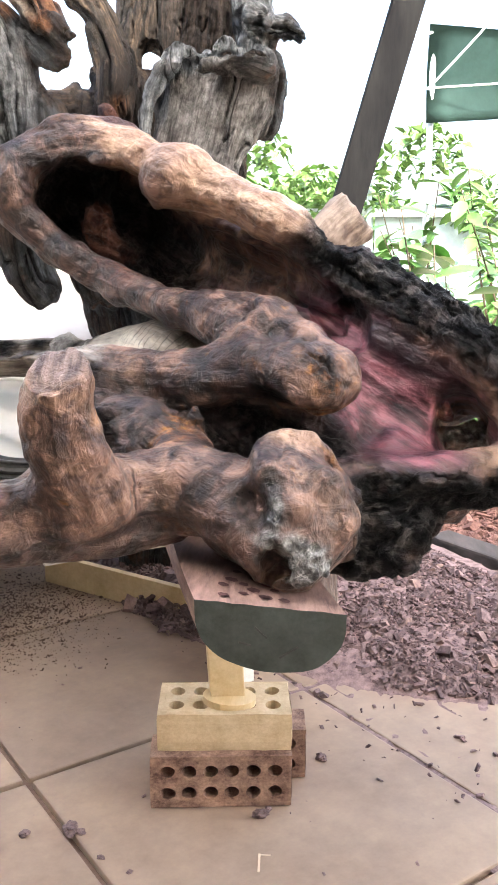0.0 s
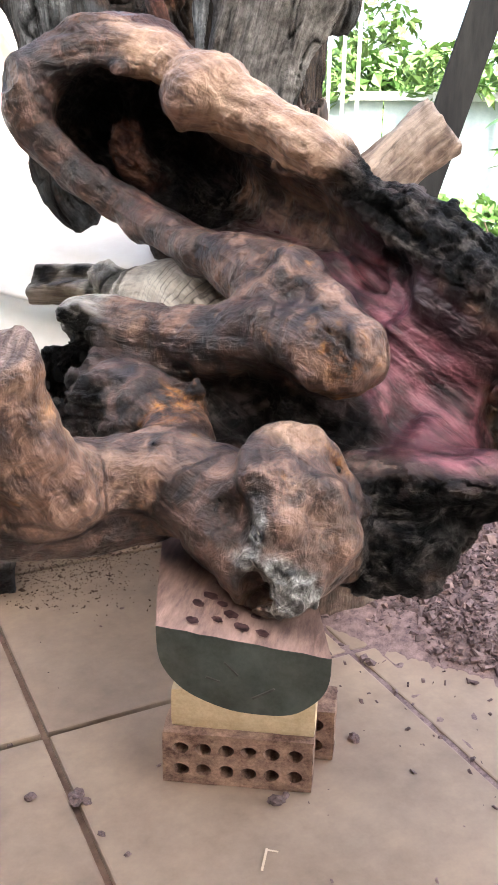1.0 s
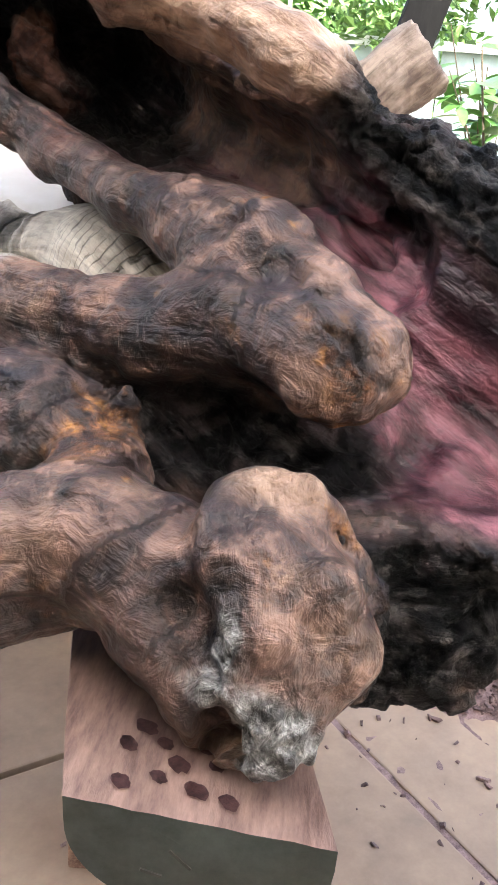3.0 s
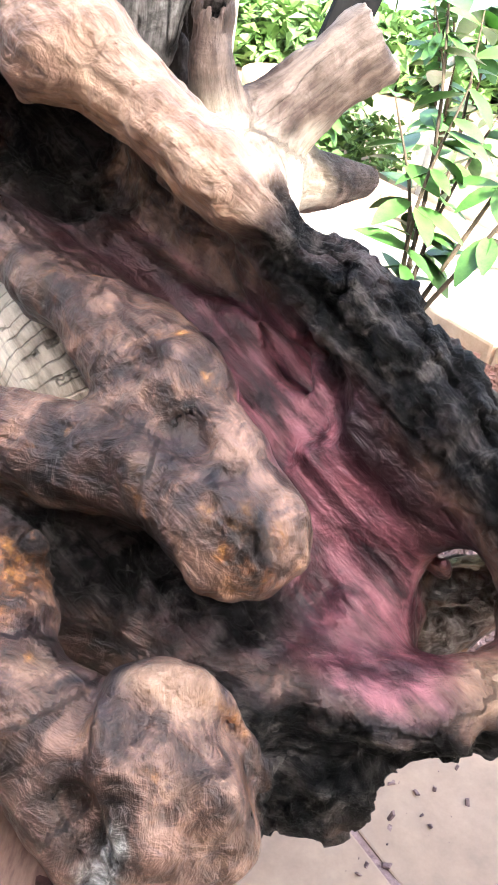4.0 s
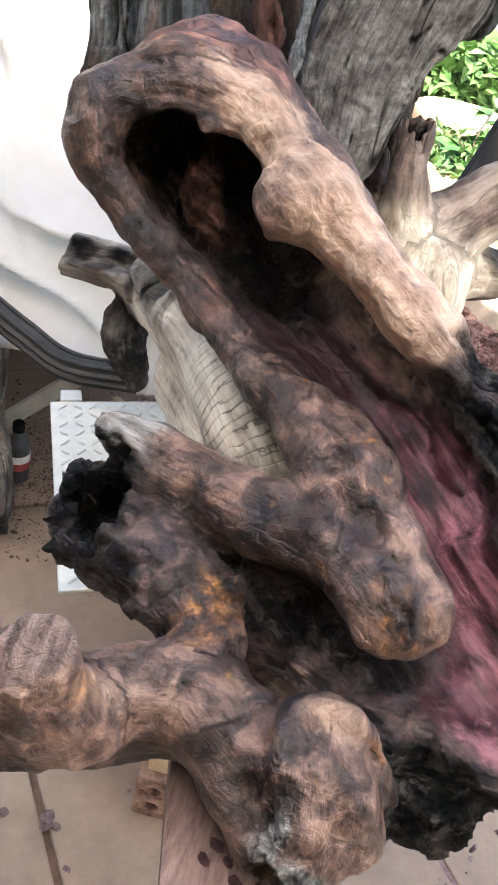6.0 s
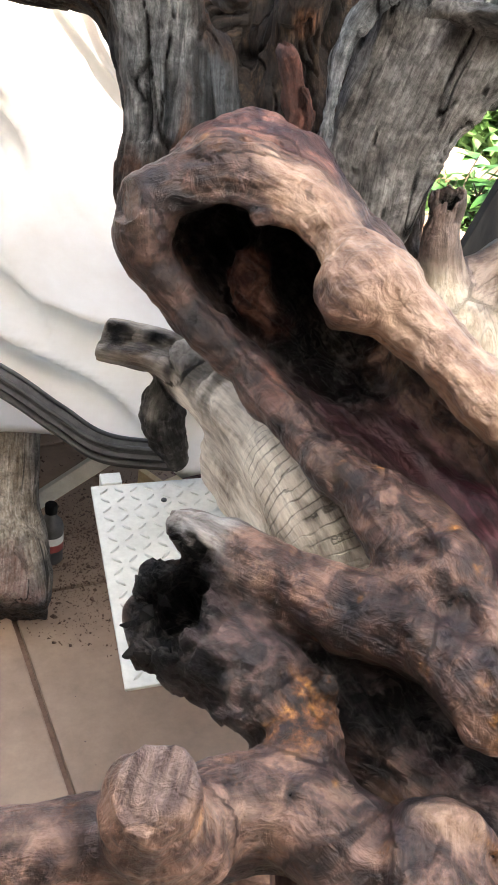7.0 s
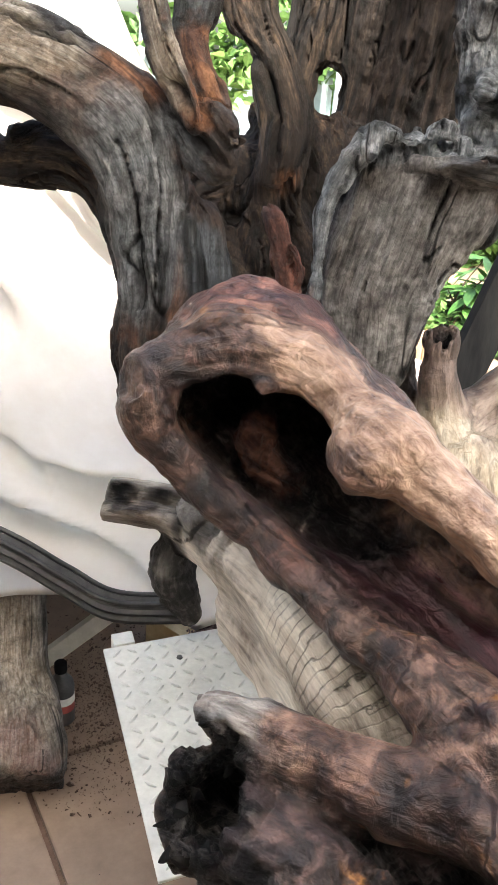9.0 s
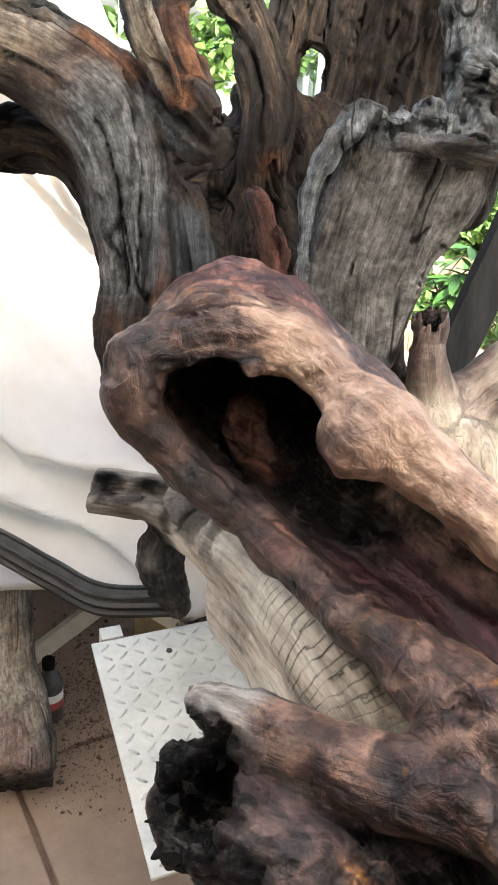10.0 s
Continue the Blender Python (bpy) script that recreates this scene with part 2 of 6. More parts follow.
M_ROOT = root_wood("red_root_wood", (0.0105, 0.0066, 0.0062), (0.063, 0.034, 0.027), (0.285, 0.170, 0.128), 0.36, 1.0, 0.35, 0.25)
M_GREY = weathered("weathered_grey_wood", (0.038, 0.024, 0.017), (0.070, 0.077, 0.082))
M_PALE = root_wood("bleached_wood", (0.16, 0.12, 0.085), (0.48, 0.415, 0.335), (0.72, 0.665, 0.57), 0.5, 0.6, 0.15, 0.75, 0.0, 0.85)
M_FORK = root_wood("brown_bleached_wood", (0.035, 0.022, 0.017), (0.13, 0.088, 0.068), (0.33, 0.26, 0.215), 0.6, 0.7, 0.25, 0.55, 0.3)
M_POST = plain("dark_post_timber", (0.006, 0.006, 0.007), (0.016, 0.016, 0.016), 14, 0.9, 0.4, 0.002, 0.03, 0.0, (1, 1, 0.15))
M_SAWN = plain("pink_sawn_wood", (0.10, 0.058, 0.05), (0.32, 0.212, 0.18), 30, 0.7, 0.7, 0.004, 0.3, 0.0, (1, 0.2, 1))
M_SPOT = plain("dark_purple_stain", (0.035, 0.013, 0.014), (0.12, 0.055, 0.055), 90, 0.75)
M_CHAR = plain("char_black", (0.004, 0.004, 0.0045), (0.022, 0.02, 0.02), 60, 0.8, 0.8, 0.004, 0.2)
M_GREEN = plain("green_black_end_grain_paint", (0.02, 0.026, 0.023), (0.065, 0.078, 0.07), 22, 0.5, 0.3, 0.0015)
M_PINE = plain("pine", (0.52, 0.38, 0.20), (0.72, 0.58, 0.36), 14, 0.6, 0.2, 0.001, 0.4, 0.0, (1, 0.15, 1))
M_CREAM = plain("cream_brick", (0.42, 0.31, 0.18), (0.62, 0.49, 0.32), 24, 0.85, 0.5, 0.002)
M_RED = plain("red_brick", (0.075, 0.034, 0.026), (0.40, 0.255, 0.185), 26, 0.92, 0.9, 0.005)
M_TILE = plain("concrete_paver", (0.20, 0.138, 0.098), (0.345, 0.25, 0.18), 3.0, 0.6, 0.3, 0.002, 0.4, 0.0, (1, 1, 1), 0.14)
M_JOINT = plain("joint_dirt", (0.12, 0.075, 0.05), (0.22, 0.14, 0.10), 30, 0.95)
M_CHIP = plain("wood_chips", (0.06, 0.04, 0.04), (0.23, 0.158, 0.15), 60, 0.9, 0.4, 0.002, 0.2, 0.0, (1, 1, 1), 0.6)
M_MULCH = plain("mulch", (0.075, 0.036, 0.03), (0.24, 0.135, 0.11), 60, 0.95, 0.6, 0.006, 0.2, 0.0, (1, 1, 1), 0.55)
M_DUST = plain("brown_sawdust", (0.05, 0.033, 0.025), (0.15, 0.10, 0.075), 60, 0.95, 0.4, 0.002, 0.1, 0.0, (1, 1, 1), 0.4)
M_STONE = plain("pale_kerb_stone", (0.50, 0.37, 0.25), (0.68, 0.55, 0.42), 8, 0.85, 0.4, 0.003, 0.3, 0.0, (1, 1, 1), 0.12)
M_PATH = plain("pale_path", (0.55, 0.50, 0.43), (0.70, 0.65, 0.57), 5, 0.9)
M_PLATE = plain("white_painted_steel", (0.52, 0.52, 0.48), (0.72, 0.72, 0.67), 12, 0.45, 0.15, 0.001)
M_WALL = plain("brown_render", (0.10, 0.085, 0.07), (0.16, 0.14, 0.12), 3, 0.85)
M_CLOTH = plain("white_canvas", (0.79, 0.75, 0.70), (0.89, 0.87, 0.84), 2.2, 0.9, 0.2, 0.003)
M_RUBBER = plain("black_rubber", (0.02, 0.02, 0.021), (0.07, 0.068, 0.066), 30, 0.55, 0.4, 0.002)
M_STEEL = plain("grey_steel", (0.09, 0.085, 0.08), (0.20, 0.185, 0.17), 12, 0.5, 0.2, 0.001)
M_GALV = plain("galvanised_pipe", (0.42, 0.47, 0.50), (0.58, 0.63, 0.66), 15, 0.4)
M_LEAF = plain("green_leaf", (0.03, 0.095, 0.018), (0.09, 0.21, 0.045), 9, 0.42, 0.2, 0.001, 0.5, 0.0, (1, 1, 1), 0.35)
M_FOLIAGE = plain("foliage", (0.04, 0.105, 0.025), (0.15, 0.26, 0.07), 4, 0.55, 0.2, 0.001, 0.4, 0.0, (1, 1, 1), 0.5)
M_STEM = plain("green_brown_stem", (0.04, 0.03, 0.02), (0.10, 0.075, 0.045), 30, 0.8)
M_FENCE = plain("white_fence_paint", (0.20, 0.275, 0.29), (0.31, 0.385, 0.40), 3, 0.6)
M_SHADE = plain("dark_green_shade_cloth", (0.018, 0.05, 0.045), (0.035, 0.08, 0.07), 10, 0.85)
M_SOIL = plain("garden_soil", (0.13, 0.10, 0.06), (0.26, 0.20, 0.13), 2, 0.95)
M_TERRA = plain("terracotta", (0.42, 0.26, 0.16), (0.60, 0.42, 0.29), 8, 0.85)
M_LABEL = plain("red_print", (0.20, 0.03, 0.03), (0.30, 0.06, 0.05), 30, 0.5)
M_SLEEPER = plain("dark_sleeper_timber", (0.025, 0.022, 0.021), (0.10, 0.085, 0.078), 9, 0.85, 0.7, 0.006, 0.2, 0.0, (1, 0.2, 1))
M_DIFFUSER = plain("milky_diffuser_sheet", (0.80, 0.80, 0.78), (0.9, 0.9, 0.88), 3, 0.8)
n = M_DIFFUSER.node_tree
tl = n.nodes.new("ShaderNodeBsdfTranslucent")
tl.inputs[0].default_value = (0.73, 0.72, 0.70, 1)
n.links.new(tl.outputs[0], n.nodes["Material Output"].inputs[0])


# ---- building tools ----
def link(name, me, material, parent=None, label="", kind=""):
    me.materials.append(material) if not me.materials else None
    ob = new(name, me)
    if parent:
        ob.parent = parent
    return tagged(ob, label, "", "", kind)


def part(name, bm, material, parent=None, label="", kind="", smooth=False):
    me = bpy.data.meshes.new(name)
    if smooth:
        for f in bm.faces:
            f.smooth = True
    bm.to_mesh(me)
    bm.free()
    return link(name, me, material, parent, label, kind)


def thing(name, label, category, at=None, group="", kind=""):
    ob = new(name)
    if at is not None:
        ob.matrix_world = at
    return tagged(ob, label, category, group, kind)


def box(bm, lo, hi, m=Matrix(), bevel=0.0):
    """Adds a box from corner lo to corner hi, turned by m, with worn edges."""
    c = [(a + b) / 2 for a, b in zip(lo, hi)]
    s = [b - a for a, b in zip(lo, hi)]
    r = bmesh.ops.create_cube(bm, size=1, matrix=m @ Matrix.Translation(c) @ Matrix.Diagonal((*s, 1)))
    if bevel:
        edges = list({e for v in r["verts"] for e in v.link_edges})
        bmesh.ops.bevel(bm, geom=edges, offset=bevel, segments=2, affect="EDGES", profile=0.6)
    return bm


def smoothed(nodes, steps=5):
    """A soft curve through the nodes (x, y, z, r)."""
    p = np.array(nodes, float)
    if len(p) < 3:
        return p
    q = np.vstack([2 * p[0] - p[1], p, 2 * p[-1] - p[-2]])
    out = []
    for i in range(1, len(q) - 2):
        a, b, c, d = q[i - 1:i + 3]
        for j in range(steps):
            t = j / steps
            out.append(0.5 * (2 * b + (c - a) * t + (2 * a - 5 * b + 4 * c - d) * t * t + (3 * b - a - 3 * c + d) * t ** 3))
    out.append(p[-1])
    return np.array(out)


def hashed(i):
    n = (i[..., 0] * 374761393 + i[..., 1] * 668265263 + i[..., 2] * 2147483647 * 7 + i[..., 2] * 1274126177) & 0xFFFFFFFF
    n = ((n ^ (n >> 13)) * 1274126177) & 0xFFFFFFFF
    return ((n ^ (n >> 16)) & 0xFFFF) / 65535.0


def grit(p, scale, octaves=1, seed=0):
    """Smooth noise from -1 to 1 at the places p (n, 3)."""
    total, amp, norm = np.zeros(len(p)), 1.0, 0.0
    for o in range(octaves):
        q = p * scale * 2 ** o + 17.3 * (seed + o) + 100
        i = np.floor(q).astype(np.int64)
        f = q - i
        f = f * f * (3 - 2 * f)
        v = 0
        for dx in (0, 1):
            for dy in (0, 1):
                for dz in (0, 1):
                    w = (f[:, 0] if dx else 1 - f[:, 0]) * (f[:, 1] if dy else 1 - f[:, 1]) * (f[:, 2] if dz else 1 - f[:, 2])
                    v = v + w * hashed(i + np.array((dx, dy, dz)))
        total += amp * (2 * v - 1)
        norm += amp
        amp *= 0.5
    return total / norm


def seg_dist(p, a, b, flat=None):
    """Distance to the segment a-b less its radius, for nodes (x, y, z, r)."""
    ab = b[:3] - a[:3]
    ap = p - a[:3]
    t = np.clip((ap @ ab) / max(ab @ ab, 1e-9), 0, 1)
    v = ap - t[..., None] * ab
    if flat is not None:
        ax = np.array(flat[:3]) / np.linalg.norm(flat[:3])
        v = v + ((flat[3] - 1) * (v @ ax))[..., None] * ax
    return np.linalg.norm(v, axis=-1) - (a[3] + (b[3] - a[3]) * t), t, v


def normals(verts, quads):
    nv = np.zeros((len(verts), 3))
    tri = verts[quads]
    fn = np.cross(tri[:, 2] - tri[:, 0], tri[:, 3] - tri[:, 1])
    for k in range(4):
        for ax in range(3):
            nv[:, ax] += np.bincount(quads[:, k], fn[:, ax], len(verts))
    return nv / np.maximum(np.linalg.norm(nv, axis=1, keepdims=True), 1e-9)


def refined(verts, quads, values):
    """Splits each face in four and rounds the mesh; values at the corners are carried over."""
    nv, nf = len(verts), len(quads)
    pairs = np.sort(np.stack([quads, np.roll(quads, -1, 1)], -1).reshape(-1, 2), 1)
    key, inv = np.unique(pairs[:, 0] * nv + pairs[:, 1], return_inverse=True)
    inv = inv.ravel()
    e0, e1 = key // nv, key % nv
    ne = len(key)
    fp = verts[quads].mean(1)
    owner = np.repeat(np.arange(nf), 4)
    count = np.bincount(inv, minlength=ne)
    mids = (verts[e0] + verts[e1]) / 2
    around = np.stack([np.bincount(inv, fp[owner, k], ne) for k in range(3)], 1)
    ep = np.where((count > 1)[:, None], (2 * mids + around) / (2 + count)[:, None], mids)
    val = np.maximum(np.bincount(quads.ravel(), minlength=nv), 1)
    q = np.stack([np.bincount(quads.ravel(), fp[owner, k], nv) for k in range(3)], 1) / val[:, None]
    deg = np.maximum(np.bincount(e0, minlength=nv) + np.bincount(e1, minlength=nv), 1)
    r = np.stack([np.bincount(e0, mids[:, k], nv) + np.bincount(e1, mids[:, k], nv) for k in range(3)], 1) / deg[:, None]
    n = np.maximum(val, 3)[:, None]
    vp = (q + 2 * r + (n - 3) * verts) / n
    out = np.vstack([vp, ep, fp])
    carried = [np.concatenate([v, (v[e0] + v[e1]) / 2, v[quads].mean(1)]) for v in values]
    edge = inv.reshape(-1, 4) + nv
    face = np.arange(nf) + nv + ne
    fine = np.stack([np.stack([quads[:, k], edge[:, k], face, edge[:, k - 1]], 1) for k in range(4)], 1).reshape(-1, 4)
    return out, fine, carried


def steps_of(v, n, sharp=6.0):
    """Terraces: n flat ledges for each unit of v, with steep risers."""
    q = v * n
    f = q - np.floor(q)
    return (np.floor(q) + np.clip((f - 0.5) * sharp + 0.5, 0, 1)) / n


class Clay:
    """A solid carved out of a field of distances: limbs are added, hollows and saw cuts taken away, then it is skinned."""

    def __init__(self, lo, hi, h):
        self.lo, self.h = np.array(lo, float), h
        self.n = np.ceil((np.array(hi) - self.lo) / h).astype(int) + 1
        self.d = np.full(self.n, 0.2, np.float32)
        self.limbs, self.zones = [], []

    def window(self, lo, hi):
        a = np.clip(np.floor((lo - self.lo) / self.h).astype(int), 0, self.n)
        b = np.clip(np.ceil((hi - self.lo) / self.h).astype(int) + 1, 0, self.n)
        return tuple(slice(i, j) for i, j in zip(a, b))

    def places(self, w):
        g = np.meshgrid(*[self.lo[i] + self.h * np.arange(w[i].start, w[i].stop) for i in range(3)], indexing="ij")
        return np.stack(g, -1)

    def limb(self, nodes, k=0.02, cut=False, flat=None, steps=5, piece="", grain=True):
        c = smoothed(nodes, steps)
        m = k + 4 * self.h
        lo, hi = (c[:, :3] - c[:, 3:]).min(0) - m, (c[:, :3] + c[:, 3:]).max(0) + m
        w = self.window(lo, hi)
        base = np.array([s.start for s in w])
        field = np.full([s.stop - s.start for s in w], 0.2, np.float32)
        if field.size == 0:
            return self
        for a, b in zip(c[:-1], c[1:]):
            r = max(a[3], b[3]) + m
            ww = self.window(np.minimum(a[:3], b[:3]) - r, np.maximum(a[:3], b[:3]) + r)
            ww = tuple(slice(max(s.start, t.start), min(s.stop, t.stop)) for s, t in zip(ww, w))
            if any(s.stop <= s.start for s in ww):
                continue
            local = tuple(slice(s.start - o, s.stop - o) for s, o in zip(ww, base))
            field[local] = np.minimum(field[local], seg_dist(self.places(ww), a, b, flat)[0])
        old = self.d[w]
        if cut:
            f = -field
            e = np.clip(k - np.abs(old - f), 0, None) / k
            self.d[w] = np.maximum(old, f) + e * e * k * 0.25
        else:
            e = np.clip(k - np.abs(old - field), 0, None) / k
            self.d[w] = np.minimum(old, field) - e * e * k * 0.25
            if grain:
                self.limbs.append((c, piece))
        return self

    def saw(self, at, normal, reach=None):
        """Takes off what lies past the plane, within reach of the place."""
        at, nrm = np.array(at, float), np.array(normal, float) / np.linalg.norm(normal)
        w = self.window(at - reach, at + reach) if reach else tuple(slice(0, k) for k in self.n)
        p = self.places(w)
        f = ((p - at) @ nrm).astype(np.float32)
        if reach:
            f = np.where(np.linalg.norm(p - at, axis=-1) < reach, f, -1)
        self.d[w] = np.maximum(self.d[w], f)
        return self

    def roughen(self, amp, scale, octaves=2, seed=0, where=None, ridged=False):
        near = np.argwhere(np.abs(self.d) < amp + 3 * self.h)
        p = self.lo + near * self.h
        v = grit(p, scale, octaves, seed)
        if ridged:
            v = 1 - 2 * np.abs(v) ** 0.7
        if where is not None:
            v = v * where(p)
        self.d[tuple(near.T)] += (amp * v).astype(np.float32)
        return self

    def zone(self, name, nodes, soft=0.03, strength=1.0, wild=0.02):
        self.zones.append((name, smoothed(nodes, 3), soft, strength, wild))
        return self

    def weight(self, p, name, warp=None):
        out = np.zeros(len(p))
        for z, c, soft, strength, wild in self.zones:
            if z != name:
                continue
            d = np.full(len(p), 9.0)
            for a, b in zip(c[:-1], c[1:]) if len(c) > 1 else [(c[0], c[0])]:
                d = np.minimum(d, seg_dist(p, a, b)[0])
            if warp is not None:
                d = d + wild * warp
            x = np.clip(1 - d / soft, 0, 1)
            out = np.maximum(out, strength * x * x * (3 - 2 * x))
        return out

    def skin(self, name, material, parent=None, label="", relief=None, along=None):
        """along: zones whose grain runs straight from one place to another, across the limbs."""
        d, h = self.d, self.h
        s = d < 0
        corners = [(i, j, k) for i in (0, 1) for j in (0, 1) for k in (0, 1)]
        count = sum(s[i:s.shape[0] - 1 + i, j:s.shape[1] - 1 + j, k:s.shape[2] - 1 + k].astype(np.int8) for i, j, k in corners)
        act = np.argwhere((count > 0) & (count < 8))
        index = np.full(count.shape, -1, np.int64)
        index[tuple(act.T)] = np.arange(len(act))
        acc, num = np.zeros((len(act), 3)), np.zeros(len(act))
        val = {c: d[tuple((act + c).T)] for c in corners}
        for a in corners:
            for ax in range(3):
                if a[ax]:
                    continue
                b = tuple(1 if i == ax else a[i] for i in range(3))
                va, vb = val[a], val[b]
                m = (va < 0) != (vb < 0)
                t = np.where(m, va / np.where(m, va - vb, 1), 0)
                p = np.array(a, float) + np.outer(t, np.eye(3)[ax])
                acc[m] += p[m]
                num += m
        verts = self.lo + h * (act + acc / num[:, None])
        quads = []
        for ax in range(3):
            u, v = [(1, 2), (2, 0), (0, 1)][ax]
            sl0, sl1 = [slice(None)] * 3, [slice(None)] * 3
            sl0[ax], sl1[ax] = slice(0, -1), slice(1, None)
            e = np.argwhere(s[tuple(sl0)] != s[tuple(sl1)])
            e = e[(e[:, u] > 0) & (e[:, v] > 0) & (e[:, u] < index.shape[u]) & (e[:, v] < index.shape[v])]
            du, dv = np.eye(3, dtype=int)[u], np.eye(3, dtype=int)[v]
            q = np.stack([index[tuple((e - o).T)] for o in (du + dv, dv, 0 * du, du)], 1)
            flip = ~s[tuple(e.T)]
            q[flip] = q[flip][:, ::-1]
            quads.append(q)
        quads = np.vstack(quads)
        quads = quads[(quads >= 0).all(1)]
        warp = grit(verts, 22, 3, 5)
        off, best, second = np.zeros((len(verts), 3)), np.full(len(verts), 9.0), np.full(len(verts), 9.0)
        owner = np.zeros(len(verts), int)
        for li, (c, piece) in enumerate(self.limbs):
            run, mine, g = 0.0, np.full(len(verts), 9.0), np.zeros((len(verts), 3))
            tg = np.gradient(c[:, :3], axis=0)
            tg /= np.maximum(np.linalg.norm(tg, axis=1, keepdims=True), 1e-9)
            side = [np.array(Vector(tg[0]).orthogonal().normalized())]
            for t in tg[1:]:
                v = side[-1] - t * (side[-1] @ t)
                side.append(v / np.linalg.norm(v))
            side = np.array(side)
            up = np.cross(tg, side)
            for i in range(len(c) - 1):
                a, b = c[i], c[i + 1]
                ln = np.linalg.norm(b[:3] - a[:3])
                dist, t, v = seg_dist(verts, a, b)
                m = dist < mine
                mine[m] = dist[m]
                tt, vm = t[m][:, None], v[m]
                e1, e2, e3 = side[i] + (side[i + 1] - side[i]) * tt, up[i] + (up[i + 1] - up[i]) * tt, tg[i] + (tg[i + 1] - tg[i]) * tt
                g[m] = np.stack([(vm * e1).sum(1), (vm * e2).sum(1), 0.1 * (run + ln * t[m] + (vm * e3).sum(1))], 1) + 0.37 * li
                run += ln
            m = mine < best
            second = np.where(m, best, np.minimum(second, mine))
            best[m], off[m], owner[m] = mine[m], g[m], li
        seam = np.clip((second - best) / 0.025, 0, 1)
        if along:
            a, b = np.array(along[1]), np.array(along[2])
            e3 = (b - a) / np.linalg.norm(b - a)
            e1 = np.array(Vector(e3).orthogonal().normalized())
            v = verts - a
            m = np.maximum.reduce([self.weight(verts, z, warp) for z in along[0]]) > 0.04
            off[m] = np.stack([v @ e1, v @ np.cross(e3, e1), 0.1 * (v @ e3)], 1)[m]
            seam[m] = 1
        pieces = [p or name for _, p in self.limbs]
        names = sorted(set(pieces))
        of_face = np.repeat(np.array([names.index(p) for p in pieces])[owner][quads[:, 0]], 4)
        zones = sorted({z[0] for z in self.zones})
        values = [seam, off] + [self.weight(verts, z, warp) for z in zones]
        verts, quads, (seam, off, *weights) = refined(verts, quads, values)
        values = {z: w.astype(np.float32) for z, w in zip(zones, weights)}
        nv = normals(verts, quads)
        if relief is not None:
            verts = verts + nv * relief(verts, off, values, seam)[:, None]
            nv = normals(verts, quads)
        made = []
        for ni, nm in enumerate(names):
            q = quads[of_face == ni]
            if len(q) == 0:
                continue
            used, q = np.unique(q, return_inverse=True)
            q = q.reshape(-1, 4)
            me = bpy.data.meshes.new(nm)
            me.from_pydata(verts[used].tolist(), [], q.tolist())
            me.polygons.foreach_set("use_smooth", np.ones(len(q), bool))
            at = me.attributes.new("grain", "FLOAT_VECTOR", "POINT")
            at.data.foreach_set("vector", off[used].astype(np.float32).ravel())
            for z, w in values.items():
                a = me.attributes.new(z, "FLOAT", "POINT")
                a.data.foreach_set("value", w[used])
            me.update()
            me.normals_split_custom_set_from_vertices(nv[used].tolist())
            made.append(link(nm, me, material, parent, label if nm == name else ""))
        return made


# ---- ground, paving, garden ----
# the paving runs askew: U across the joints, V along them, from one joint crossing
P0, U, V = Vector((-0.325, 1.40, 0)), Vector((0.793, 0.609, 0)), Vector((-0.609, 0.793, 0))
PAVE = Matrix.Translation(P0) @ Matrix(((U.x, V.x, 0, 0), (U.y, V.y, 0, 0), (0, 0, 1, 0), (0, 0, 0, 1)))
TILE = 0.625

bm = bmesh.new()
bmesh.ops.create_grid(bm, x_segments=60, y_segments=60, size=150, matrix=Matrix.Translation((0, 40, -0.06)))
for v in bm.verts:
    v.co.z += 0.02 * noise.noise(v.co * 0.3)
ground = tagged(part("ground", bm, M_SOIL), "bare brown garden soil reaching to the horizon", "ground", "", "structure")

bm = box(bmesh.new(), (-7 * TILE, -8 * TILE, -0.05), (2 * TILE + 0.06, 9 * TILE, -0.012), PAVE)
floor = tagged(part("floor", bm, M_JOINT), "brown concrete paving slabs with dirt-filled joints", "paving", "", "structure")

bm = bmesh.new()
bmesh.ops.create_grid(bm, x_segments=24, y_segments=160, size=1, matrix=PAVE @ Matrix.Translation((1.7, 2.0, 0.035)) @ Matrix.Diagonal((0.36, 5.0, 1, 1)))
for v in bm.verts:
    v.co.z += 0.025 * noise.noise(v.co * 5) + 0.02 * noise.noise(v.co * 23)
mulch = tagged(part("mulch_bed", bm, M_MULCH, None, "", "", True), "reddish bark mulch in a narrow garden bed", "mulch", "", "structure")

bm = bmesh.new()
bmesh.ops.create_grid(bm, x_segments=20, y_segments=60, size=1, matrix=PAVE @ Matrix.Translation((2.5, 3.0, 0.0)) @ Matrix.Diagonal((0.42, 8, 1, 1)))
for v in bm.verts:
    v.co.z += 0.008 * noise.noise(v.co * 3)
path = tagged(part("garden_path", bm, M_PATH), "sunlit pale concrete garden path", "path", "", "structure")


def kerb(u0, u1, top, material, v0, v1, length, label):
    k = thing("kerb", label, "kerb", None, "", "structure")
    v, i = v0, 0
    while v < v1:
        ln = length * (0.9 + 0.2 * random.random())
        b = box(bmesh.new(), (u0, v, -0.05), (u1, v + ln - 0.008, top + 0.006 * random.random()), PAVE, 0.012)
        for w in b.verts:
            w.co += Vector((noise.noise(w.co * 9), noise.noise(w.co * 9 + Vector((5, 0, 0))), 0)) * 0.006
        part("kerb_stone", b, material, k, "", "", False)
        v += ln
        i += 1
    return k


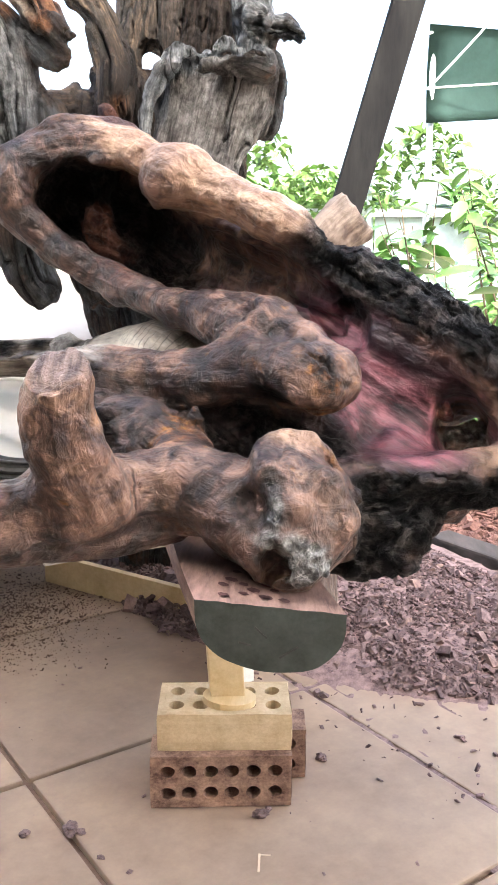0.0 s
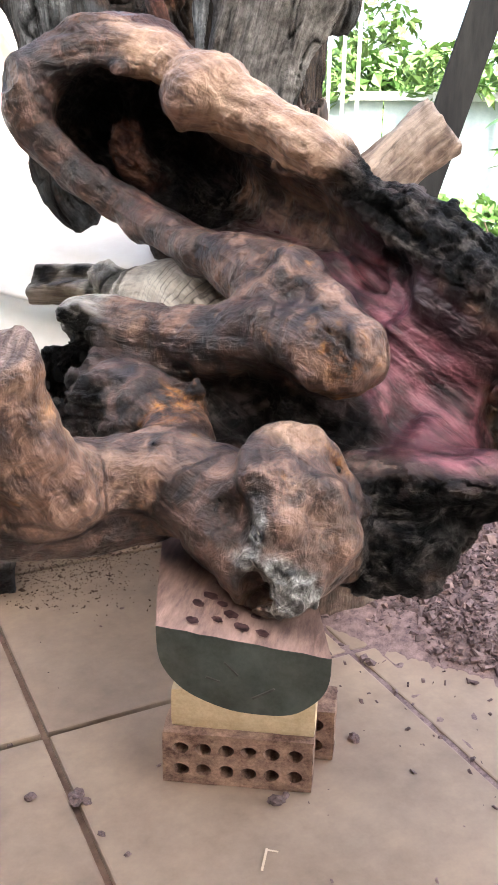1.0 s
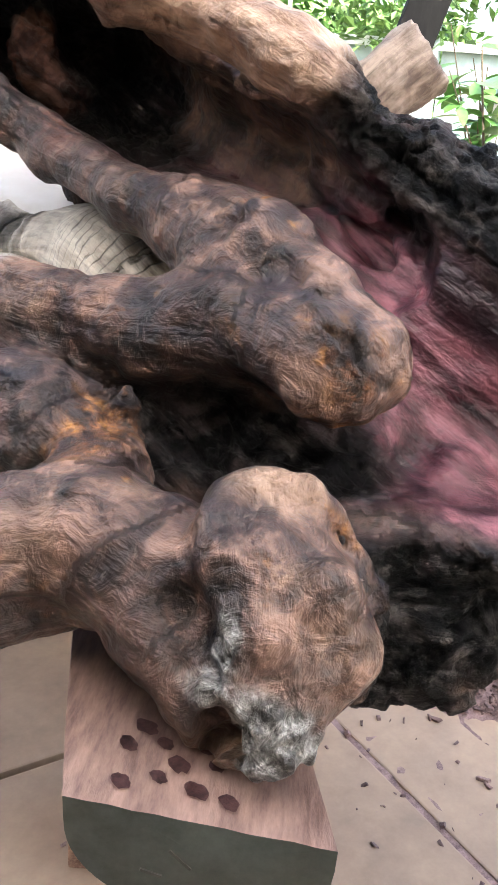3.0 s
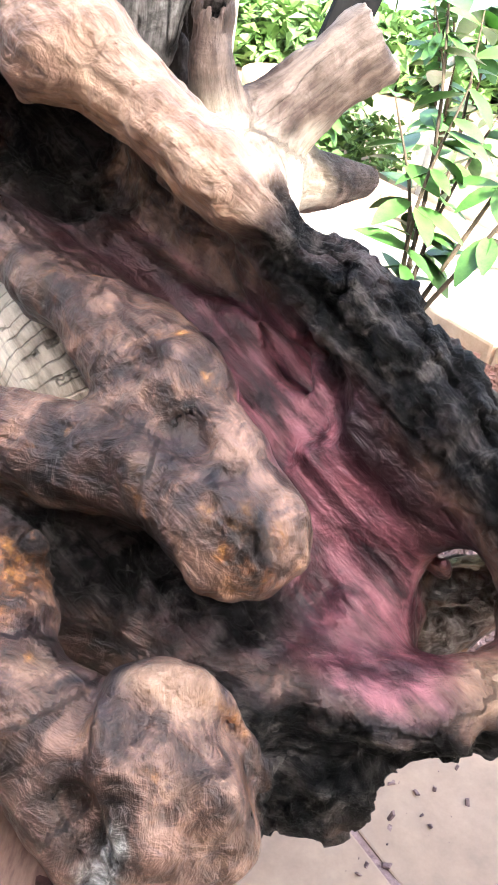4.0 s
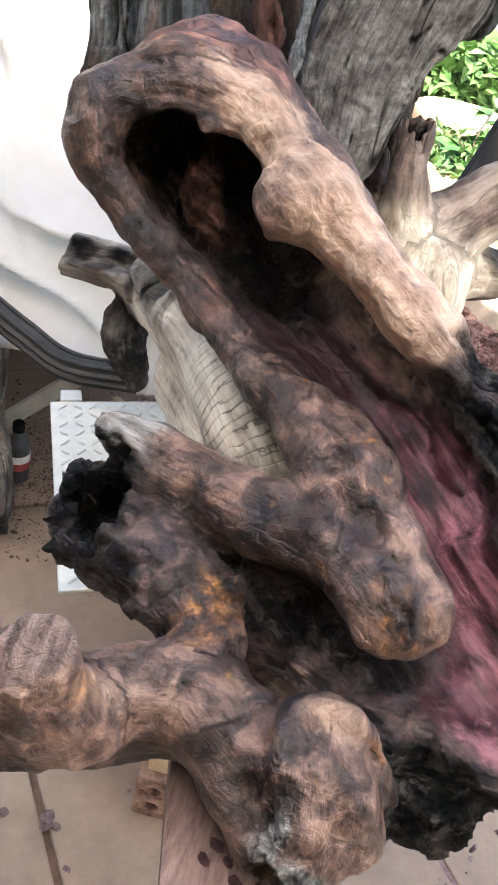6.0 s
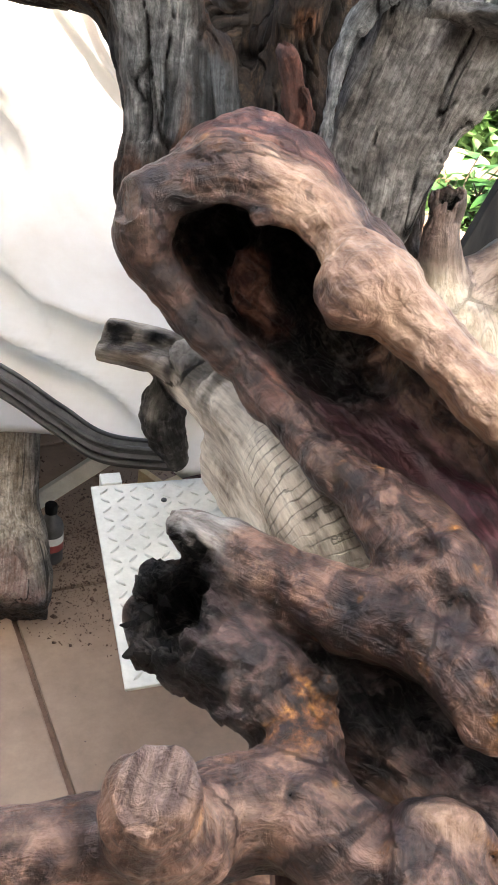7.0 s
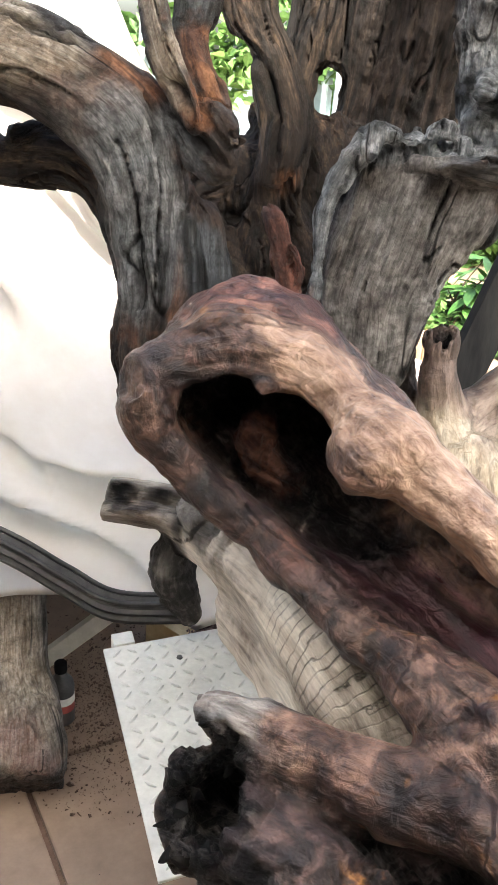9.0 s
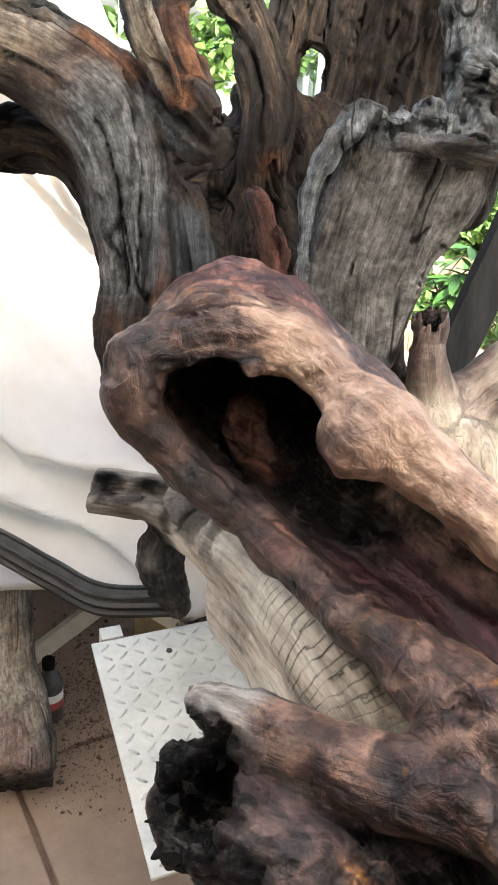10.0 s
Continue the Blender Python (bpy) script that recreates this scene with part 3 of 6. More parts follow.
kerb(2.0, 2.12, 0.12, M_STONE, -2.2, 6.0, 0.55, "row of pale sandstone kerb blocks edging the mulch bed")
kerb(2.72, 2.86, 0.13, M_TERRA, -2.2, 6.5, 0.7, "row of pinkish edging blocks along the far side of the path")
bm = box(bmesh.new(), (1.43, -2.2, -0.02), (1.53, 0.42, 0.10), PAVE, 0.008)
box(bm, (1.43, 0.46, -0.02), (1.53, 3.2, 0.10), PAVE, 0.008)
tagged(part("garden_edging", bm, M_SLEEPER), "dark weathered timber sleeper edging the mulch bed", "edging", "", "structure")

# unseen overhead sheets and walls, added to shape the light on the work place
bm = box(bmesh.new(), (-5.0, -3.0, 2.72), (4.0, -0.45, 2.76))
tagged(part("ceiling", bm, M_WALL), "unseen brown board added overhead to block front light", "ceiling", "", "structure")
bm = box(bmesh.new(), (-5.0, -0.5, 2.7), (0.25, 1.08, 2.703))
box(bm, (0.25, -0.5, 2.7), (4.0, 1.3, 2.703))
tagged(part("ceiling", bm, M_DIFFUSER), "unseen milky sheet added overhead to shade and soften the sun", "ceiling", "", "structure")
bm = box(bmesh.new(), (-5.0, -3.1, -0.05), (4.0, -3.0, 2.9))
tagged(part("wall_south", bm, M_WALL), "unseen plain wall added to cut light from the front", "wall", "", "structure")
bm = box(bmesh.new(), (-3.3, -3.0, -0.05), (-3.2, 1.9, 2.68))
tagged(part("wall_west", bm, M_WALL), "unseen plain wall added to cut light from the left", "wall", "", "structure")


# ---- the carved root ----
root = thing("driftwood_root", "large hollowed red-brown root sculpture with burnt rim", "driftwood")
c = Clay((-0.42, 0.82, 0.44), (0.72, 1.78, 1.22), 0.0045)
# hollow trunk behind the channel
c.limb([(-0.235, 1.635, 1.03, 0.13), (-0.12, 1.58, 0.96, 0.132), (0.0, 1.5, 0.89, 0.112), (0.12, 1.42, 0.84, 0.095), (0.24, 1.34, 0.79, 0.09), (0.36, 1.28, 0.74, 0.09)], 0.03)
c.limb([(-0.25, 1.655, 1.11, 0.04), (-0.2, 1.62, 1.09, 0.05)], 0.05)
# burnt cup of the broken stub
c.limb([(-0.07, 1.18, 0.675, 0.05), (-0.13, 1.215, 0.668, 0.056), (-0.18, 1.25, 0.658, 0.062)], 0.03, piece="burnt_cup")
# knot and lower arm
c.limb([(-0.07, 1.18, 0.67, 0.045), (-0.02, 1.14, 0.65, 0.045), (0.0, 1.08, 0.635, 0.05)], 0.025)
c.limb([(-0.005, 1.13, 0.65, 0.036), (0.002, 1.152, 0.682, 0.02), (0.008, 1.158, 0.712, 0.009)], 0.012)
c.limb([(0.012, 1.13, 0.66, 0.02), (0.016, 1.138, 0.69, 0.009)], 0.01)
c.limb([(-0.03, 1.15, 0.66, 0.03), (-0.035, 1.16, 0.688, 0.01)], 0.012)
c.limb([(0.05, 1.05, 0.625, 0.044), (0.0, 1.07, 0.635, 0.05), (-0.06, 1.05, 0.632, 0.046), (-0.125, 1.01, 0.622, 0.044), (-0.2, 0.97, 0.612, 0.042), (-0.3, 0.93, 0.6, 0.045), (-0.42, 0.88, 0.59, 0.05)], 0.02, piece="lower_arm")
c.limb([(-0.02, 1.05, 0.59, 0.03), (-0.12, 1.0, 0.585, 0.032), (-0.22, 0.96, 0.59, 0.025)], 0.03)
# sawn stub
c.limb([(-0.1, 0.985, 0.64, 0.05), (-0.115, 0.955, 0.69, 0.046), (-0.124, 0.938, 0.738, 0.042), (-0.117, 0.923, 0.789, 0.034), (-0.109, 0.893, 0.85, 0.031)], 0.035, piece="sawn_stub")
# bulb
c.limb([(0.02, 1.06, 0.63, 0.042), (0.08, 1.035, 0.615, 0.05), (0.135, 1.03, 0.62, 0.06)], 0.03, piece="bulb")
c.limb([(0.13, 1.05, 0.655, 0.036), (0.136, 1.03, 0.628, 0.058), (0.141, 1.008, 0.602, 0.066), (0.136, 0.985, 0.578, 0.054)], 0.02, piece="bulb")
c.limb([(0.085, 1.0, 0.602, 0.04), (0.115, 0.985, 0.588, 0.042)], 0.025, grain=False)
# nubs and a ridge on its crown
c.limb([(0.105, 1.045, 0.678, 0.02), (0.13, 1.05, 0.687, 0.022), (0.155, 1.05, 0.678, 0.016)], 0.008, grain=False)
c.limb([(0.1, 1.015, 0.677, 0.016), (0.108, 1.0, 0.662, 0.02)], 0.014, grain=False)
c.limb([(0.157, 1.05, 0.697, 0.009), (0.19, 1.045, 0.665, 0.008), (0.212, 1.035, 0.615, 0.007)], 0.009, grain=False)
c.limb([(0.175, 0.985, 0.655, 0.02), (0.19, 0.985, 0.625, 0.022)], 0.02, grain=False)
# torn fibres at its foot
for x, y, z, r in ((0.118, 0.95, 0.62, 0.011), (0.112, 0.947, 0.605, 0.012), (0.114, 0.94, 0.59, 0.009), (0.142, 0.937, 0.578, 0.016), (0.138, 0.935, 0.562, 0.014), (0.155, 0.937, 0.564, 0.016), (0.17, 0.945, 0.566, 0.012)):
    c.limb([(x, y + 0.02, z + 0.004, r * 1.3), (x, y, z, r * 0.8)], 0.008, grain=False)
for x, z, r in ((0.117, 0.592, 0.007), (0.126, 0.583, 0.009), (0.119, 0.575, 0.010), (0.131, 0.572, 0.006), (0.109, 0.583, 0.006), (0.112, 0.566, 0.009)):
    c.limb([(x, 0.93, z, r), (x, 0.956, z - 0.012, r)], 0.004, True)
c.limb([(0.083, 0.975, 0.64, 0.02), (0.095, 0.955, 0.622, 0.015)], 0.015, True)
# slab foot and the floor of the channel
c.limb([(-0.06, 1.25, 0.61, 0.06), (0.08, 1.21, 0.60, 0.062), (0.22, 1.135, 0.605, 0.056), (0.32, 1.115, 0.625, 0.042), (0.42, 1.15, 0.636, 0.036), (0.55, 1.21, 0.64, 0.036), (0.72, 1.28, 0.65, 0.04)], 0.03, piece="foot_slab")
c.limb([(0.15, 1.15, 0.58, 0.05), (0.21, 1.115, 0.575, 0.042), (0.26, 1.095, 0.575, 0.026)], 0.02, piece="foot_slab")
c.limb([(0.1, 1.43, 0.78, 0.06), (0.2, 1.33, 0.745, 0.06), (0.28, 1.26, 0.67, 0.06), (0.29, 1.19, 0.62, 0.05)], 0.04)
# closed back of the recess, and a burnt lump seen through the hole
c.limb([(-0.1, 1.25, 0.665, 0.04), (0.0, 1.28, 0.675, 0.05), (0.1, 1.27, 0.68, 0.06), (0.2, 1.25, 0.67, 0.06)], 0.03)
# charred outer wall beside the channel
c.limb([(0.17, 1.345, 0.915, 0.032), (0.235, 1.34, 0.882, 0.042), (0.29, 1.295, 0.853, 0.043), (0.345, 1.245, 0.812, 0.045), (0.395, 1.2, 0.775, 0.046), (0.46, 1.14, 0.72, 0.045), (0.6, 1.06, 0.66, 0.045)], 0.03, piece="burnt_rim")
c.limb([(0.2, 1.38, 0.82, 0.05), (0.3, 1.33, 0.77, 0.05), (0.4, 1.25, 0.72, 0.05), (0.5, 1.17, 0.68, 0.05), (0.7, 1.08, 0.67, 0.05)], 0.04)
# the channel and its mouth
c.limb([(-0.245, 1.53, 1.005, 0.074), (-0.12, 1.475, 0.955, 0.064), (-0.02, 1.425, 0.91, 0.055), (0.07, 1.37, 0.88, 0.049), (0.13, 1.315, 0.86, 0.045), (0.17, 1.265, 0.835, 0.04), (0.215, 1.2, 0.79, 0.045), (0.258, 1.165, 0.748, 0.06), (0.31, 1.13, 0.725, 0.05), (0.4, 1.1, 0.715, 0.04)], 0.015, True)
c.limb([(-0.225, 1.59, 1.01, 0.092), (-0.12, 1.565, 0.955, 0.086), (-0.06, 1.53, 0.92, 0.07)], 0.02, True)
c.limb([(-0.207, 1.57, 0.985, 0.07), (-0.12, 1.545, 0.935, 0.064), (0.0, 1.455, 0.902, 0.054), (0.065, 1.4, 0.885, 0.05), (0.13, 1.343, 0.866, 0.046), (0.2, 1.272, 0.818, 0.044)], 0.012, True)
for dx, dy, dz, r in ((0.03, 0.04, -0.028, 0.014), (-0.02, 0.02, -0.036, 0.012), (0.055, 0.035, 0.0, 0.012)):
    c.limb([(-0.1 + dx, 1.53 + dy, 0.925 + dz, r), (0.0 + dx, 1.452 + dy, 0.896 + dz, r), (0.13 + dx, 1.343 + dy, 0.866 + dz, r), (0.22 + dx, 1.25 + dy, 0.80 + dz, r * 0.8)], 0.02, True)
c.limb([(-0.15, 1.5, 1.04, 0.035), (-0.06, 1.44, 1.0, 0.04), (0.02, 1.4, 0.97, 0.03)], 0.02, True)
# upper rim: hood and tan limb
c.limb([(-0.34, 1.525, 1.03, 0.036), (-0.325, 1.528, 1.073, 0.039), (-0.24, 1.555, 1.105, 0.042), (-0.14, 1.535, 1.09, 0.036), (-0.09, 1.495, 1.066, 0.032),
        (-0.045, 1.445, 1.045, 0.042), (0.0, 1.42, 1.02, 0.038), (0.055, 1.385, 0.998, 0.037), (0.12, 1.35, 0.965, 0.034), (0.165, 1.325, 0.945, 0.026)], 0.02, piece="hood_rim")
c.limb([(-0.065, 1.425, 1.035, 0.04), (-0.05, 1.44, 1.04, 0.04)], 0.03, grain=False)
for k in range(5):
    c.limb([(-0.315 + 0.014 * k, 1.53 + 0.022 * k, 1.105 + 0.009 * k, 0.010), (-0.27, 1.535 + 0.022 * k, 1.133 + 0.01 * k - 0.002 * k * k, 0.013), (-0.22, 1.545 + 0.02 * k, 1.142 + 0.008 * k - 0.003 * k * k, 0.011), (-0.165 - 0.01 * k, 1.548 + 0.02 * k, 1.124 + 0.005 * k, 0.008)], 0.006, piece="hood_rim")
c.limb([(-0.335, 1.515, 1.066, 0.026), (-0.36, 1.492, 1.068, 0.018)], 0.012, piece="hood_rim")
# lower rim
c.limb([(-0.341, 1.515, 1.06, 0.034), (-0.338, 1.517, 1.02, 0.034), (-0.326, 1.522, 0.983, 0.033), (-0.273, 1.512, 0.936, 0.031), (-0.19, 1.494, 0.886, 0.03), (-0.117, 1.437, 0.857, 0.03), (-0.051, 1.384, 0.84, 0.03), (0.009, 1.338, 0.822, 0.034)], 0.015, piece="lower_rim")
# dark recess under the nose
c.limb([(0.0, 1.14, 0.71, 0.02), (0.08, 1.15, 0.70, 0.04), (0.17, 1.12, 0.695, 0.042), (0.22, 1.12, 0.70, 0.035)], 0.012, True)
c.limb([(0.12, 1.24, 0.635, 0.03), (0.2, 1.21, 0.635, 0.034), (0.25, 1.19, 0.63, 0.03)], 0.03)
# lump left inside the hood
c.limb([(-0.15, 1.62, 0.87, 0.04), (-0.175, 1.59, 0.915, 0.034), (-0.2, 1.585, 0.955, 0.032), (-0.21, 1.59, 0.985, 0.026), (-0.207, 1.6, 1.02, 0.014), (-0.205, 1.62, 1.1, 0.02)], 0.012)
# nose and arm
c.limb([(0.02, 1.34, 0.82, 0.036), (0.075, 1.285, 0.80, 0.05), (0.13, 1.215, 0.765, 0.05), (0.18, 1.15, 0.755, 0.045)], 0.03, piece="knotted_end")
c.limb([(0.03, 1.32, 0.825, 0.03), (0.095, 1.275, 0.82, 0.026), (0.15, 1.20, 0.79, 0.03)], 0.025, grain=False)
c.limb([(0.16, 1.145, 0.775, 0.03), (0.175, 1.13, 0.75, 0.033)], 0.007, grain=False)
c.limb([(0.08, 1.315, 0.815, 0.028), (0.097, 1.295, 0.812, 0.027)], 0.01, grain=False)
c.limb([(0.1, 1.22, 0.755, 0.05), (0.02, 1.235, 0.745, 0.042), (-0.07, 1.27, 0.74, 0.039), (-0.15, 1.285, 0.752, 0.034), (-0.2, 1.302, 0.756, 0.022)], 0.025, piece="arm")
# lumps and dents of the nose
for x, y, z, r in ((0.1, 1.25, 0.828, 0.022), (0.14, 1.2, 0.803, 0.022), (0.06, 1.22, 0.775, 0.026), (0.1, 1.175, 0.768, 0.028), (0.172, 1.165, 0.782, 0.018), (0.135, 1.135, 0.762, 0.022)):
    c.limb([(x, y, z, r), (x + 0.012, y - 0.012, z - 0.004, r * 0.9)], 0.03, grain=False)
for x, y, z, r in ((0.118, 1.19, 0.815, 0.008), (0.075, 1.25, 0.842, 0.008), (0.03, 1.225, 0.81, 0.008)):
    c.limb([(x - 0.01, y + 0.006, z, r), (x + 0.012, y - 0.008, z - 0.004, r * 0.8)], 0.025, True)
# burnt opening of the cup
c.limb([(-0.172, 1.245, 0.668, 0.044), (-0.2, 1.19, 0.74, 0.052)], 0.006, True)
for k in range(6):
    q = Vector((-0.21 + 0.012 * noise.noise((k * 2.7, 0, 2)), 1.285 + 0.008 * k, 0.735 + 0.009 * k))
    c.limb([(*q, 0.006), (*(q + Vector((0.025, 0, 0))), 0.003)], 0.003, True)
# burnt block under the slab
c.limb([(0.16, 1.12, 0.56, 0.045), (0.211, 1.103, 0.55, 0.036), (0.248, 1.09, 0.541, 0.032), (0.295, 1.1, 0.58, 0.028)], 0.02, piece="foot_slab")
# hole through the foot of the wall, and the hollow under the slab
c.limb([(0.335, 1.12, 0.765, 0.02), (0.362, 1.2, 0.706, 0.03), (0.39, 1.28, 0.65, 0.034), (0.43, 1.42, 0.56, 0.05)], 0.01, True)
c.limb([(0.47, 1.26, 0.68, 0.03), (0.425, 1.27, 0.66, 0.03), (0.395, 1.275, 0.62, 0.045), (0.36, 1.28, 0.58, 0.05)], 0.01, piece="burnt_rim")
c.limb([(0.355, 1.225, 0.67, 0.008), (0.37, 1.26, 0.635, 0.02)], 0.008, piece="burnt_rim")
c.limb([(0.39, 1.225, 0.69, 0.008), (0.405, 1.265, 0.655, 0.02)], 0.008, piece="burnt_rim")
c.limb([(0.36, 1.235, 0.664, 0.018), (0.40, 1.25, 0.662, 0.02)], 0.006, piece="burnt_rim")
c.limb([(0.345, 1.2, 0.72, 0.006), (0.35, 1.22, 0.695, 0.012)], 0.006, grain=False)
for x, y, z, r in ((0.145, 1.15, 0.812, 0.005), (0.11, 1.0, 0.7, 0.01)):
    c.limb([(x, y, z, r * 0.75), (x + 0.012, y + 0.006, z - 0.006, r * 0.5)], 0.02, True)
c.saw((-0.116, 0.924, 0.796), (0.12, -0.68, 0.72), 0.13)

c.saw((-0.355, 1.497, 1.068), (-0.6, -0.8, 0.05), 0.03)
c.zone("tan", [(-0.352, 1.5, 1.068, 0.016)], 0.008, 0.9, 0.01)
c.zone("sawn", [(-0.112, 0.908, 0.81, 0.022), (-0.116, 0.924, 0.802, 0.026), (-0.12, 0.938, 0.784, 0.016)], 0.012, 1.0, 0.0)
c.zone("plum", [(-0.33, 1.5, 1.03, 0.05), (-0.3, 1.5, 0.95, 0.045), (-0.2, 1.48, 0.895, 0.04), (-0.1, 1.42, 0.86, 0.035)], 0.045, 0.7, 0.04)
c.zone("rust", [(-0.28, 1.57, 1.14, 0.015), (-0.2, 1.59, 1.15, 0.015)], 0.04, 0.3, 0.03)
c.zone("plum", [(-0.13, 1.2, 0.67, 0.06), (-0.08, 1.17, 0.67, 0.05), (-0.03, 1.14, 0.65, 0.02)], 0.04, 0.95, 0.04)
c.zone("char", [(-0.15, 1.2, 0.66, 0.04), (-0.12, 1.17, 0.65, 0.03)], 0.03, 0.7, 0.05)
c.zone("plum", [(0.06, 1.0, 0.6, 0.04), (0.09, 0.96, 0.6, 0.03), (0.14, 0.94, 0.6, 0.02)], 0.04, 0.75, 0.04)
c.zone("plum", [(-0.05, 1.05, 0.58, 0.03), (-0.2, 0.96, 0.57, 0.03), (-0.4, 0.87, 0.56, 0.03)], 0.04, 0.8, 0.04)
c.zone("plum", [(0.1, 1.16, 0.66, 0.02), (0.22, 1.1, 0.665, 0.025), (0.33, 1.08, 0.665, 0.02)], 0.03, 0.95, 0.03)
c.zone("plum", [(0.14, 1.14, 0.8, 0.01), (0.165, 1.12, 0.79, 0.012)], 0.025, 0.9, 0.03)
CHAR = [(0.17, 1.33, 0.94, 0.02), (0.23, 1.34, 0.91, 0.045), (0.31, 1.28, 0.87, 0.05), (0.4, 1.19, 0.82, 0.05), (0.48, 1.13, 0.76, 0.05)]
c.zone("tan", [(-0.17, 1.55, 1.12, 0.03), (-0.1, 1.5, 1.09, 0.04), (-0.04, 1.44, 1.05, 0.05), (0.05, 1.38, 1.005, 0.045), (0.13, 1.34, 0.975, 0.03)], 0.03, 1.0, 0.03)
c.zone("tan", [(-0.085, 0.945, 0.75, 0.006), (-0.06, 1.0, 0.69, 0.01)], 0.03, 0.7, 0.03)
c.zone("grey", [(-0.21, 1.3, 0.76, 0.015), (-0.15, 1.285, 0.77, 0.015)], 0.03, 0.8, 0.02)
c.zone("fibre", [(0.112, 0.945, 0.63, 0.012), (0.11, 0.938, 0.605, 0.016), (0.138, 0.926, 0.575, 0.024), (0.172, 0.938, 0.566, 0.012)], 0.012, 0.95, 0.02)
c.zone("tan", [(0.12, 1.035, 0.715, 0.015), (0.15, 1.04, 0.705, 0.01)], 0.02, 0.8, 0.02)
c.zone("rust", [(0.157, 1.045, 0.69, 0.003), (0.195, 1.04, 0.66, 0.003), (0.214, 1.03, 0.615, 0.003)], 0.010, 0.6, 0.012)
c.zone("rust", [(0.005, 1.15, 0.70, 0.018), (-0.01, 1.12, 0.68, 0.015)], 0.03, 0.95, 0.02)
c.zone("rust", [(0.185, 1.12, 0.755, 0.02), (0.18, 1.12, 0.72, 0.012)], 0.03, 0.85, 0.05)
c.zone("rust", [(-0.095, 0.945, 0.77, 0.006), (-0.09, 0.965, 0.69, 0.008)], 0.03, 0.7, 0.02)
c.zone("rust", [(0.19, 1.02, 0.66, 0.004), (0.2, 1.0, 0.62, 0.004)], 0.02, 0.5, 0.01)
c.zone("pink", [(0.1, 1.39, 0.82, 0.035), (0.14, 1.36, 0.80, 0.05), (0.22, 1.25, 0.76, 0.06), (0.3, 1.15, 0.66, 0.05)], 0.035, 1.0, 0.02)
c.zone("pink", [(-0.1, 1.53, 0.87, 0.02), (0.02, 1.47, 0.83, 0.03), (0.1, 1.39, 0.82, 0.04)], 0.035, 0.55, 0.03)
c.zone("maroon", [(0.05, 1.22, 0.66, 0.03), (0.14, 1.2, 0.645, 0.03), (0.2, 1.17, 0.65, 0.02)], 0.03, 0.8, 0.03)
c.zone("pink", [(0.16, 1.33, 0.87, 0.02), (0.26, 1.27, 0.80, 0.03), (0.4, 1.2, 0.73, 0.03), (0.55, 1.18, 0.70, 0.03)], 0.03, 0.85, 0.02)
c.zone("pink", [(0.12, 1.17, 0.65, 0.012), (0.25, 1.135, 0.665, 0.012), (0.36, 1.17, 0.68, 0.02), (0.6, 1.25, 0.69, 0.02)], 0.022, 0.8, 0.02)
c.zone("sawn", [(0.39, 1.12, 0.668, 0.006), (0.45, 1.15, 0.675, 0.014), (0.6, 1.2, 0.68, 0.02)], 0.03, 0.3, 0.02)
c.zone("tan", [(0.37, 1.12, 0.672, 0.01), (0.45, 1.15, 0.68, 0.022), (0.6, 1.2, 0.685, 0.025)], 0.025, 0.85, 0.02)
c.zone("char", [(0.172, 1.118, 0.786, 0.003), (0.188, 1.108, 0.768, 0.002)], 0.014, 0.6, 0.03)
c.zone("char", CHAR, 0.035, 1.0, 0.03)
c.zone("char", [(0.22, 1.27, 0.875, 0.01), (0.3, 1.22, 0.84, 0.015), (0.4, 1.14, 0.79, 0.02)], 0.03, 0.8, 0.02)
c.zone("char", [(0.4, 1.33, 0.6, 0.04), (0.44, 1.42, 0.57, 0.09)], 0.03, 0.85, 0.03)
c.zone("fibre", [(0.37, 1.225, 0.67, 0.01), (0.4, 1.23, 0.66, 0.015), (0.38, 1.24, 0.63, 0.015)], 0.03, 0.8, 0.03)
# recess under the nose painted black for the shadow it holds
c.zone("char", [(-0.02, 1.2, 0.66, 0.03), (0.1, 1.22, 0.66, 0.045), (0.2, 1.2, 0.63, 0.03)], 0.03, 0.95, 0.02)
c.zone("maroon", [(0.04, 1.44, 0.89, 0.008), (0.078, 1.416, 0.878, 0.01), (0.136, 1.368, 0.855, 0.012), (0.178, 1.325, 0.838, 0.014), (0.235, 1.255, 0.815, 0.016), (0.29, 1.225, 0.78, 0.018), (0.36, 1.2, 0.74, 0.02)], 0.012, 0.95, 0.006)
c.zone("char", [(-0.06, 1.19, 0.66, 0.02), (-0.05, 1.14, 0.62, 0.02)], 0.04, 0.5, 0.03)
c.zone("char", [(-0.175, 1.24, 0.67, 0.05), (-0.195, 1.215, 0.72, 0.066)], 0.02, 1.0, 0.015)
# front of the same recess, its shadow likewise put into the colour
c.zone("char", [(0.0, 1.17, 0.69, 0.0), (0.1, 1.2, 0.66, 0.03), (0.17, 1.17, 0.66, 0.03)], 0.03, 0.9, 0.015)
c.zone("char", [(0.15, 1.1, 0.55, 0.06), (0.25, 1.08, 0.52, 0.05)], 0.02, 1.0, 0.02)
c.zone("char", [(0.18, 1.08, 0.58, 0.06), (0.27, 1.06, 0.6, 0.045), (0.34, 1.075, 0.6, 0.035), (0.46, 1.12, 0.61, 0.025), (0.65, 1.2, 0.62, 0.02)], 0.022, 1.0, 0.02)
# inside of the hood coloured near-black to stand in for its deep shade
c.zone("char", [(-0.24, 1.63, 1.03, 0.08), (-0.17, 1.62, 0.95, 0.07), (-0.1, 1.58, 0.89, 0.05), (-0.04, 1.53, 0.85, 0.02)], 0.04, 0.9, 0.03)
